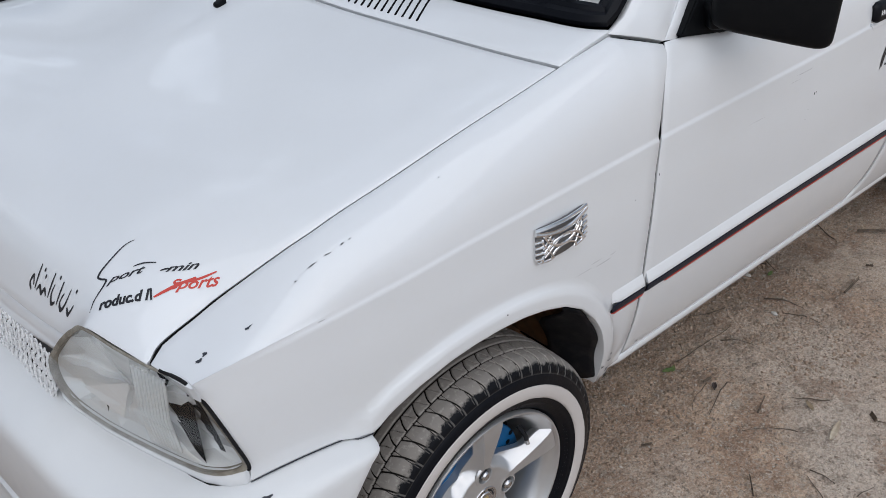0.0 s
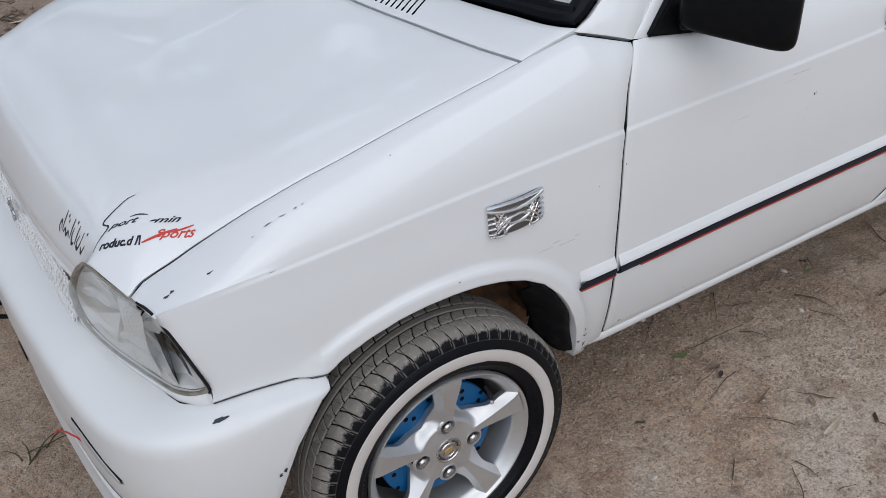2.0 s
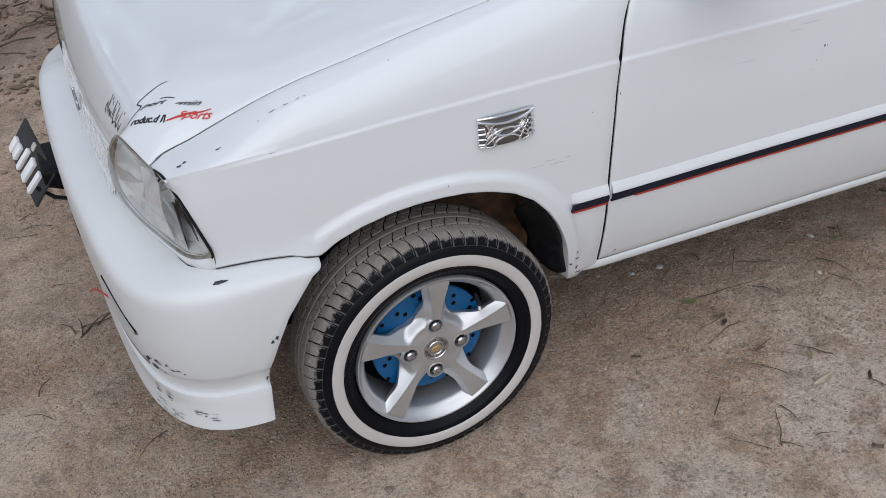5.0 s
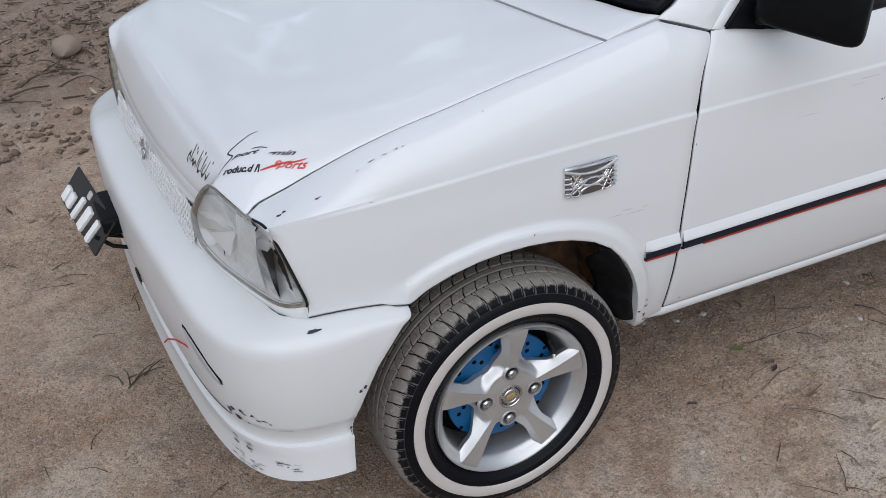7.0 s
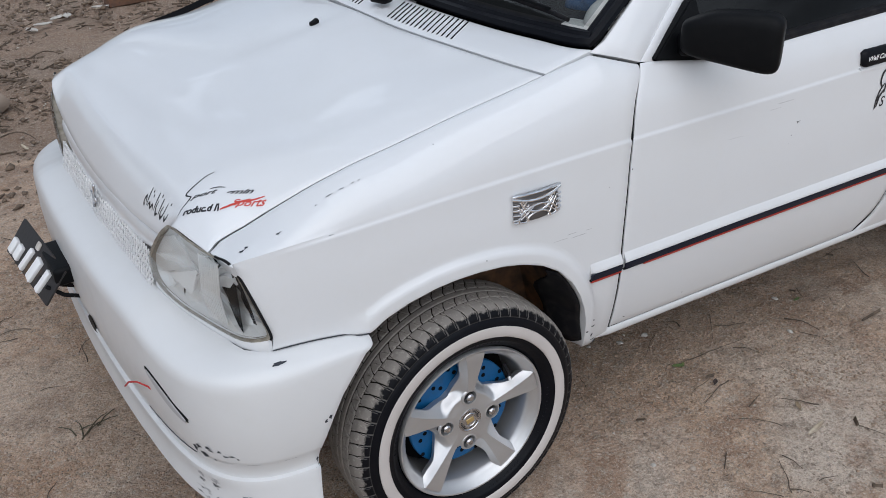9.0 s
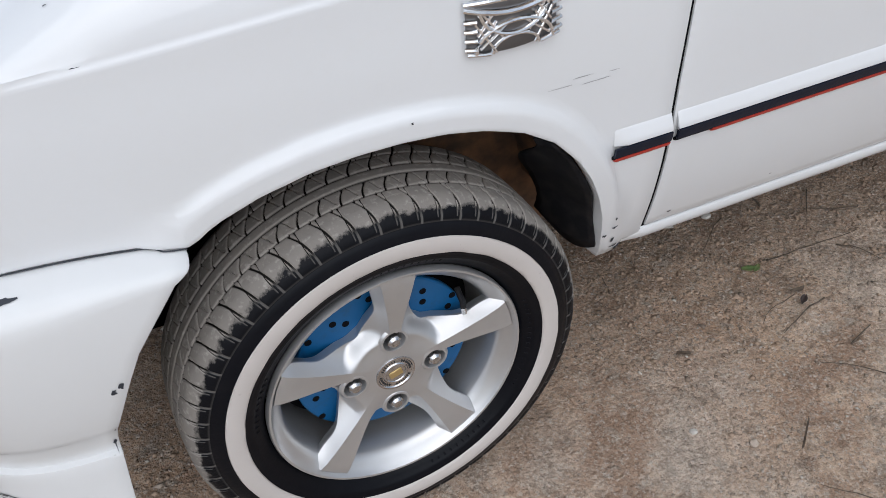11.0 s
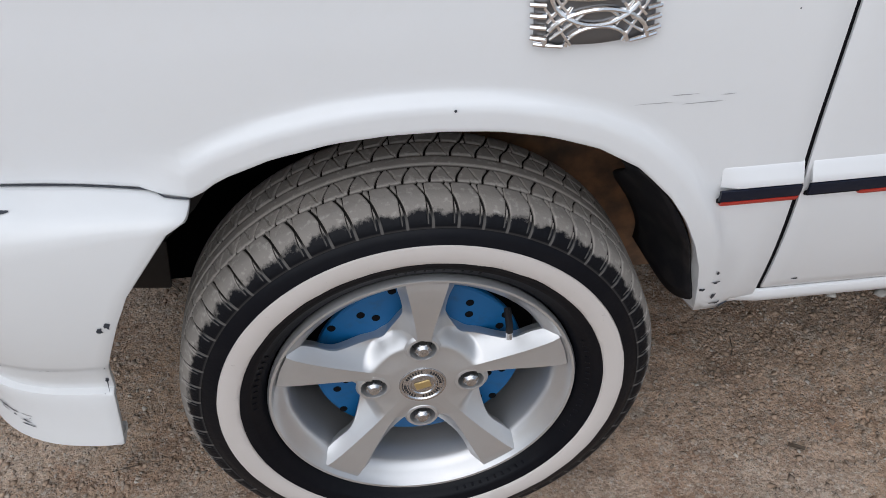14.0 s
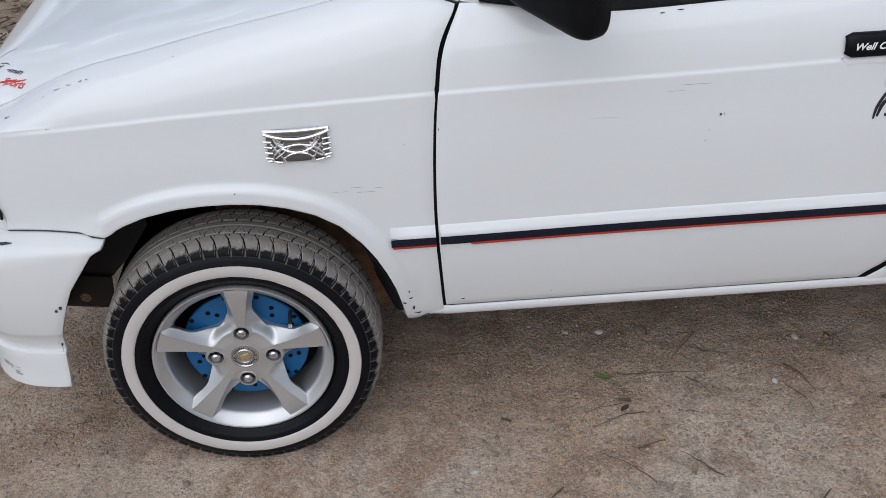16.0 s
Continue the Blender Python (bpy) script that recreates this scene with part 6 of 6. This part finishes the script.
for s, z, rs, rz in ((0.395, 0.388, 0.007, 0.012), (0.372, 0.379, 0.012, 0.007), (0.350, 0.372, 0.006, 0.005), (0.355, 0.398, 0.014, 0.003), (0.335, 0.402, 0.006, 0.006), (0.31, 0.395, 0.010, 0.003), (0.30, 0.388, 0.004, 0.003), (0.27, 0.369, 0.030, 0.0016), (0.20, 0.371, 0.02, 0.0012), (0.33, 0.370, 0.02, 0.0018),
                     (0.118, 0.436, 0.006, 0.010), (0.127, 0.428, 0.004, 0.006), (0.36, 0.405, 0.012, 0.005), (0.385, 0.398, 0.010, 0.008), (0.325, 0.392, 0.012, 0.004), (0.142, 0.372, 0.003, 0.004), (0.148, 0.345, 0.003, 0.006), (0.155, 0.336, 0.006, 0.002)):
    n += 1
    blot("paint_chip", s, z, rs, rz, on_bumper, CHIP, bumper_part, n)
for s, z, rs, rz in ((0.40, 0.26, 0.018, 0.010), (0.38, 0.245, 0.02, 0.004), (0.35, 0.255, 0.012, 0.006), (0.29, 0.275, 0.012, 0.006), (0.37, 0.290, 0.006, 0.012), (0.41, 0.288, 0.004, 0.010), (0.26, 0.268, 0.005, 0.009)):
    n += 1
    for q in range(11):
        r = random.Random(n * 10 + q)
        blot("scratch", s + rs * (r.random() - 0.5) * 2, z + rz * (r.random() - 0.5) * 2, 0.004 + 0.013 * r.random() ** 2, 0.0006 + 0.0013 * r.random(), lambda a, b: pressed((*on_outline(a, 0.0105 - 0.0135 * max(0, min(1, (0.31 - b) / 0.07))), b)), SCRATCH if q % 2 else CHIP, bumper_part, n * 10 + q)
blot("paint_chip", 0.0, 0.0, 0.015, 0.0038, lambda a, b: pressed((-0.392 + 1.3 * a, 0.012 + 1.5 * b, 0.572 + b * 0.9 - 0.02 * a)), CHIP, bumper_part, 77)


# thin dark lines along the joints of the bumper
tube("fold_grime", [tuple(pressed((*on_outline(q, 0.004), 0.3555))) for q in np.linspace(0.40, 0.60, 26)], 0.0011, CHIP, bumper_part, sides=5)
tube("seam_grime", [(x, float(side_y(x, float(TOPLINE(x)))) + 0.0004, float(TOPLINE(x)) - 0.0012) for x in np.linspace(-0.388, -0.210, 24)], 0.0009, CHIP, car, sides=5)


# ---- things on the dashboard ----
def dome(name, place, r, h, mat, label, category):
    bm = bmesh.new()
    bmesh.ops.create_uvsphere(bm, u_segments=28, v_segments=12, radius=1)
    bmesh.ops.delete(bm, geom=[v for v in bm.verts if v.co.z < -0.05], context="VERTS")
    for v in bm.verts:
        q = math.atan2(v.co.y, v.co.x)
        v.co = Vector((v.co.x * r * (1 + 0.04 * math.sin(5 * q)), v.co.y * r * 0.85, max(0, v.co.z) * h)) + Vector(place)
    ob = part(name, bm, mat)
    ob.modifiers.new("thick", "SOLIDIFY").thickness = 0.004
    return tagged(ob, label, category)


cap = dome("cap", (0.480, 0.200, 0.984), 0.050, 0.058, WHITE_CLOTH, "white cloth cap lying on the dashboard", "cap")
brim = part("brim", placed(block((0.06, 0.08, 0.006), 0.0029, 2), pose(0.425, 0.215, 0.988, 0, -6, 20)), WHITE_CLOTH, cap)
dome("folded_cloth", (0.56, 0.33, 0.986), 0.065, 0.05, BLUE_CLOTH, "crumpled blue cloth on the dashboard", "cloth")


# the whole car stands a little askew to the line of its near side
def askew(k=0.05):
    done = set()
    for ob in list(car.children_recursive) + [o for o in scene.objects if o.name.split(".")[0] in ("cap", "folded_cloth", "brim")]:
        if ob.name.startswith("wheel.") or ob.name == "wheel" or (ob.parent and ob.parent.name.split(".")[0] in ("wheel", "centre_cap", "brake_cover")):
            continue
        if ob.type != "MESH" or ob.data.name in done or ob.matrix_basis != Matrix.Identity(4):
            continue
        done.add(ob.data.name)
        v = np.empty(len(ob.data.vertices) * 3, np.float32)
        ob.data.vertices.foreach_get("co", v)
        v = v.reshape(-1, 3)
        x, y = v[:, 0].copy(), v[:, 1].copy()
        v[:, 0] = x - k * (y - 0.12)
        v[:, 1] = y + k * x * (y - 0.12) / 0.58 * (y > 0.12)
        ob.data.vertices.foreach_set("co", v.ravel())
        ob.data.update()


askew()


# ---- loose things on the ground ----
def floor_z(x, y):
    far = min(1.0, 12 / (abs(x) + abs(y) + 1))
    z = far * (0.006 * noise.noise((x * 2.3, y * 2.3, 0)) + 0.0045 * noise.noise((x * 14, y * 14, 3)) + 0.004 * noise.noise((x * 32, y * 32, 7)))
    if y > 2.2 and far > 0.3:
        z += 0.05 * float(step(y, 2.2, 3.4)) * (noise.noise((x * 1.5, y * 1.5, 5)) + 0.5 * noise.noise((x * 5, y * 5, 9))) - 0.02 * float(step(y, 2.2, 3.2))
    return z


def gravel(name, count, box, sizes, seed, label, mat, clump=0.55):
    rnd = random.Random(seed)
    verts, faces = [], []
    base = [(1, 0, 0), (-1, 0, 0), (0, 1, 0), (0, -1, 0), (0, 0, 1), (0, 0, -1)]
    tris = [(0, 2, 4), (2, 1, 4), (1, 3, 4), (3, 0, 4), (2, 0, 5), (1, 2, 5), (3, 1, 5), (0, 3, 5)]
    made = 0
    while made < count:
        x, y = box[0] + (box[1] - box[0]) * rnd.random(), box[2] + (box[3] - box[2]) * rnd.random()
        if noise.noise((x * 2.2, y * 2.2, 11)) + 0.6 * noise.noise((x * 7, y * 7, 13)) + 0.4 * noise.noise((x * 21, y * 21, seed)) < rnd.random() * 0.9 - clump:
            continue
        r = sizes[0] + (sizes[1] - sizes[0]) * rnd.random() ** 3
        z, q = floor_z(x, y), rnd.random() * 6.28
        c, s = math.cos(q), math.sin(q)
        k = len(verts)
        for a, b, d in base:
            j = 0.6 + 0.7 * rnd.random()
            a2, b2, d2 = a * r * j * 1.25 + (rnd.random() - 0.5) * r * 0.6, b * r * j * 0.9 + (rnd.random() - 0.5) * r * 0.6, d * r * j * 0.6 + (rnd.random() - 0.5) * r * 0.3
            verts.append((x + a2 * c - b2 * s, y + a2 * s + b2 * c, z + d2 + r * 0.22))
        faces += [(k + i, k + j, k + l) for i, j, l in tris]
        made += 1
    return tagged(data(name, verts, faces, mat, sharp=180), label, "gravel", kind="stuff")


gravel("gravel", 80000, (-1.4, 1.9, -0.75, 1.7), (0.0009, 0.0042), 3, "fine grey and brown gravel on dirt", STONE)
gravel("gravel", 1900, (-1.4, 1.9, -0.75, 1.9), (0.0020, 0.007), 5, "small scattered pebbles on dirt", STONE)
gravel("gravel", 15000, (-2.2, 2.6, 1.7, 7.0), (0.002, 0.011), 7, "scattered pebbles on rough dirt", STONE)

ob = gravel("soil_clods", 6500, (-2.2, 2.4, 2.2, 6.8), (0.005, 0.026), 11, "dark crumbly soil clods", CLOD)
ob["category"] = "soil"


def pebble(place, r, label, mat, flat=0.55, name="pebble", category="pebble"):
    rnd = random.Random(int(place[0] * 1000 + place[1] * 77))
    bm = bmesh.new()
    bmesh.ops.create_icosphere(bm, subdivisions=3, radius=1)
    seed = rnd.random() * 50
    for v in bm.verts:
        k = 1 + 0.28 * noise.noise(v.co * 1.3 + Vector((seed, 0, 0))) + 0.10 * noise.noise(v.co * 3.5 + Vector((0, seed, 0)))
        v.co = Vector((v.co.x * 1.2, v.co.y * 0.9, v.co.z * flat)) * (k * r)
    z = floor_z(*place)
    ob = part(name, placed(bm, pose(place[0], place[1], z + r * flat * 0.55, 0, 0, rnd.random() * 360)), mat, sharp=35)
    return tagged(ob, label, category, "loose stones on the dirt")


for p, r, mat in (((0.707, 0.328), 0.008, PALE_CHIP), ((0.789, 0.317), 0.009, PALE_CHIP), ((1.152, 0.105), 0.008, PALE_CHIP), ((-0.154, -0.079), 0.008, STONE), ((0.62, 0.36), 0.006, PALE_CHIP), ((0.52, -0.16), 0.007, STONE), ((0.45, -0.10), 0.006, PALE_CHIP),
                  ((0.30, -0.28), 0.007, STONE), ((-0.62, 0.40), 0.007, STONE), ((-0.95, 0.62), 0.008, STONE), ((-0.80, 1.35), 0.010, STONE), ((1.25, 0.25), 0.008, PALE_CHIP)):
    pebble(p, r, "pale pebble lying on dirt" if mat is PALE_CHIP else "grey-brown pebble lying on dirt", mat)
pebble((-0.575, 3.43), 0.072, "rounded pale grey field stone", STONE, 0.72, "rock", "rock")
pebble((-0.98, 3.30), 0.055, "rounded brown field stone", STONE, 0.7, "rock", "rock")


def twig(points, r, label, mat=None, name="twig", group="fallen twigs"):
    pts = [(x, y, floor_z(x, y) + r + h) for x, y, h in points]
    n = len(pts)
    ob = tube(name, pts, r, mat or TWIG, sides=6, taper=[1 - 0.6 * i / (n - 1) for i in range(n)])
    return tagged(ob, label, name, group)


def wander(x, y, way, length, n, seed, lift=0.0):
    rnd = random.Random(seed)
    out, q = [], radians(way)
    for i in range(n):
        out.append((x, y, lift * math.sin(math.pi * i / (n - 1))))
        q += (rnd.random() - 0.5) * 0.5
        x, y = x + math.cos(q) * length / n, y + math.sin(q) * length / n
    return out


twig(wander(0.80, 0.165, -4, 0.26, 9, 1), 0.0016, "thin dark root-like twig on dirt")
twig(wander(1.19, 0.16, -80, 0.12, 7, 2, 0.006), 0.0022, "thin dark forked twig on dirt")
twig(wander(0.80, -0.07, 25, 0.08, 6, 3, 0.004), 0.0020, "short dark twig on dirt")
twig(wander(1.17, 0.09, -40, 0.12, 7, 4), 0.0014, "thin grey twig on dirt")
twig(wander(0.90, 0.29, 80, 0.05, 6, 5, 0.006), 0.0022, "short brown twig on dirt")
twig(wander(0.50, 0.22, 60, 0.06, 5, 6), 0.0012, "short thin twig beside the tyre")
for k, (x, y, w, ln) in enumerate(((-0.70, 0.735, 70, 0.10), (-0.705, 0.73, 48, 0.13), (-0.69, 0.745, 20, 0.11), (-0.715, 0.75, 95, 0.08), (-0.66, 0.76, 30, 0.09), (-0.70, 0.77, -20, 0.06))):
    twig(wander(x, y, w, ln, 6, 20 + k, 0.008), 0.0021, "dry greenish grass stalk on dirt", STALK, "stalk", "fallen stalks")
for k, (x, y, w, ln, r) in enumerate(((-0.85, 3.15, 10, 0.35, 0.007), (-0.9, 3.0, 30, 0.3, 0.006), (-0.6, 3.25, 150, 0.25, 0.005), (-1.1, 2.9, 5, 0.4, 0.006), (-0.7, 3.05, -12, 0.3, 0.005), (-0.4, 3.7, 170, 0.25, 0.006), (-0.95, 3.6, 40, 0.3, 0.005), (-0.3, 4.3, 15, 0.2, 0.005))):
    twig(wander(x, y, w, ln, 9, 40 + k, 0.03), r, "dry fallen branch on rough ground", None, "branch", "fallen branches")


rnd = random.Random(31)
for k in range(22):
    x, y = 0.62 + 1.0 * rnd.random(), -0.42 + 0.78 * rnd.random()
    twig(wander(x, y, 360 * rnd.random(), 0.05 + 0.10 * rnd.random(), 7, 60 + k, 0.004), 0.0010 + 0.0009 * rnd.random(), "thin dry brown twig on dirt")
for k in range(12):
    x, y = -1.05 + 0.6 * rnd.random(), 0.25 + 1.5 * rnd.random()
    twig(wander(x, y, 360 * rnd.random(), 0.05 + 0.09 * rnd.random(), 6, 90 + k, 0.005), 0.0012 + 0.0008 * rnd.random(), "thin dry brown twig on dirt")
ob = gravel("soil_crumbs", 22000, (-1.4, 1.9, -0.75, 1.9), (0.0012, 0.0062), 17, "brown crumbs of soil in loose clusters", CRUMB, 0.05)
ob["category"] = "soil"


def tyre_print(x0, x1, y, pitch):
    """Low ridges that a tread has left in the dirt."""
    verts, faces = [], []
    rnd = random.Random(44)
    for k in range(int((x1 - x0) / pitch)):
        for side in (-1, 1):
            if rnd.random() < 0.22:
                continue
            n = 6
            base = len(verts)
            for i in range(n):
                t = i / (n - 1)
                cx = x0 + k * pitch + 0.016 * t * t + 0.002 * rnd.random() + (0.5 * pitch if side > 0 else 0)
                cy = y + side * (0.006 + 0.040 * t) + 0.002 * rnd.random()
                z, h = floor_z(cx, cy), 0.0042 * math.sin(math.pi * (0.12 + 0.76 * t)) * (0.5 + 0.5 * rnd.random())
                verts += [(cx - 0.0042, cy, z - 0.001), (cx, cy, z + h), (cx + 0.0042, cy, z - 0.001)]
            for i in range(n - 1):
                b = base + 3 * i
                faces += [(b, b + 3, b + 4, b + 1), (b + 1, b + 4, b + 5, b + 2)]
    return tagged(data("tyre_print", verts, faces, DIRT, sharp=180), "ribbed tyre print pressed into dirt", "tyre print", kind="stuff")


tyre_print(-0.62, 0.06, -0.10, 0.021)


def litter_bed(count, box, seed):
    """Countless bits of dry stalk and bark on the rough ground."""
    rnd = random.Random(seed)
    verts, faces = [], []
    for _ in range(count):
        x, y = box[0] + (box[1] - box[0]) * rnd.random(), box[2] + (box[3] - box[2]) * rnd.random()
        if noise.noise((x * 1.4, y * 1.4, 21)) < rnd.random() * 0.8 - 0.45:
            continue
        q, ln, w = rnd.random() * 6.28, 0.02 + 0.09 * rnd.random() ** 2, 0.0012 + 0.0022 * rnd.random()
        a, b = math.cos(q), math.sin(q)
        z = floor_z(x, y) + 0.004 + 0.01 * rnd.random()
        k = len(verts)
        for t in (-0.5, 0.5):
            for u, v in ((-w, 0), (0, w), (w, 0), (0, -w)):
                verts.append((x + a * ln * t - b * u, y + b * ln * t + a * u, z + v + 0.02 * t * (rnd.random() - 0.5)))
        faces += [(k + i, k + (i + 1) % 4, k + 4 + (i + 1) % 4, k + 4 + i) for i in range(4)] + [(k, k + 1, k + 2, k + 3), (k + 7, k + 6, k + 5, k + 4)]
    return tagged(data("plant_litter", verts, faces, TWIG, smooth=False), "dry stalks and bark scraps on rough dirt", "litter", kind="stuff")


litter_bed(3000, (-2.0, 2.2, 2.3, 6.5), 4)
litter_bed(130, (-1.3, 1.8, -0.7, 2.0), 6)


def leaf(place, length, width, turn, mat, label, curl=0.3, name="leaf"):
    P = np.zeros((11, 5, 3))
    for i, t in enumerate(np.linspace(0, 1, 11)):
        w = width * math.sin(math.pi * (0.03 + 0.94 * t)) ** 0.8
        for j, s in enumerate(np.linspace(-1, 1, 5)):
            P[i, j] = ((t - 0.5) * length, s * w / 2, 0.004 + curl * width * (s * s) * 0.5 + 0.15 * length * (t - 0.5) ** 2)
    z = floor_z(*place)
    m = pose(place[0], place[1], z, 0, 0, turn)
    V = [tuple(m @ Vector(p)) for p in P.reshape(-1, 3)]
    ob = data(name, V, grid_faces(11, 5), mat, sharp=180)
    ob.modifiers.new("thick", "SOLIDIFY").thickness = 0.0006
    return tagged(ob, label, "leaf", "fallen leaves")


leaf((0.764, 0.155), 0.030, 0.014, -20, GREEN_LEAF, "fresh green leaf on dirt")
leaf((0.778, 0.150), 0.024, 0.010, 30, GREEN_LEAF, "small torn green leaf on dirt")
leaf((1.30, 0.21), 0.026, 0.010, 10, GREEN_LEAF, "small green leaf on dirt")
leaf((0.796, 0.045), 0.024, 0.011, 35, DARK_LEAF, "dark curled dead leaf on dirt", 0.9)
leaf((0.875, -0.218), 0.075, 0.014, 12, PALE_LEAF, "long pale dry leaf on dirt")
leaf((0.90, -0.14), 0.030, 0.012, 60, DRY_LEAF, "dry brown leaf on dirt", 0.8)
for k, (x, y) in enumerate(((-0.12, 4.85), (-0.02, 4.95), (0.05, 5.0), (-0.2, 4.8), (0.28, 5.1))):
    ob = leaf((x, y), 0.11, 0.055, 40 * k, PALE_CHIP, "scrap of white paper litter", 0.4, "litter")
    tagged(ob, "", "litter", "white litter")
rnd = random.Random(9)
for k in range(26):
    x, y = -1.5 + 3.0 * rnd.random(), 2.6 + 3.2 * rnd.random()
    leaf((x, y), 0.05 + 0.06 * rnd.random(), 0.014 + 0.014 * rnd.random(), 360 * rnd.random(), PALE_LEAF if k % 3 else DRY_LEAF, "long dry leaf on rough ground", 0.5)
for x, y, t in ((0.44, 5.16, 8), (0.62, 5.2, -12)):
    b = part("brick", placed(block((0.22, 0.105, 0.11), 0.006, 2), pose(x, y, floor_z(x, y) + 0.05, 0, 0, t)), BRICK)
    tagged(b, "dull brown brick lying on dirt", "brick", "loose bricks")
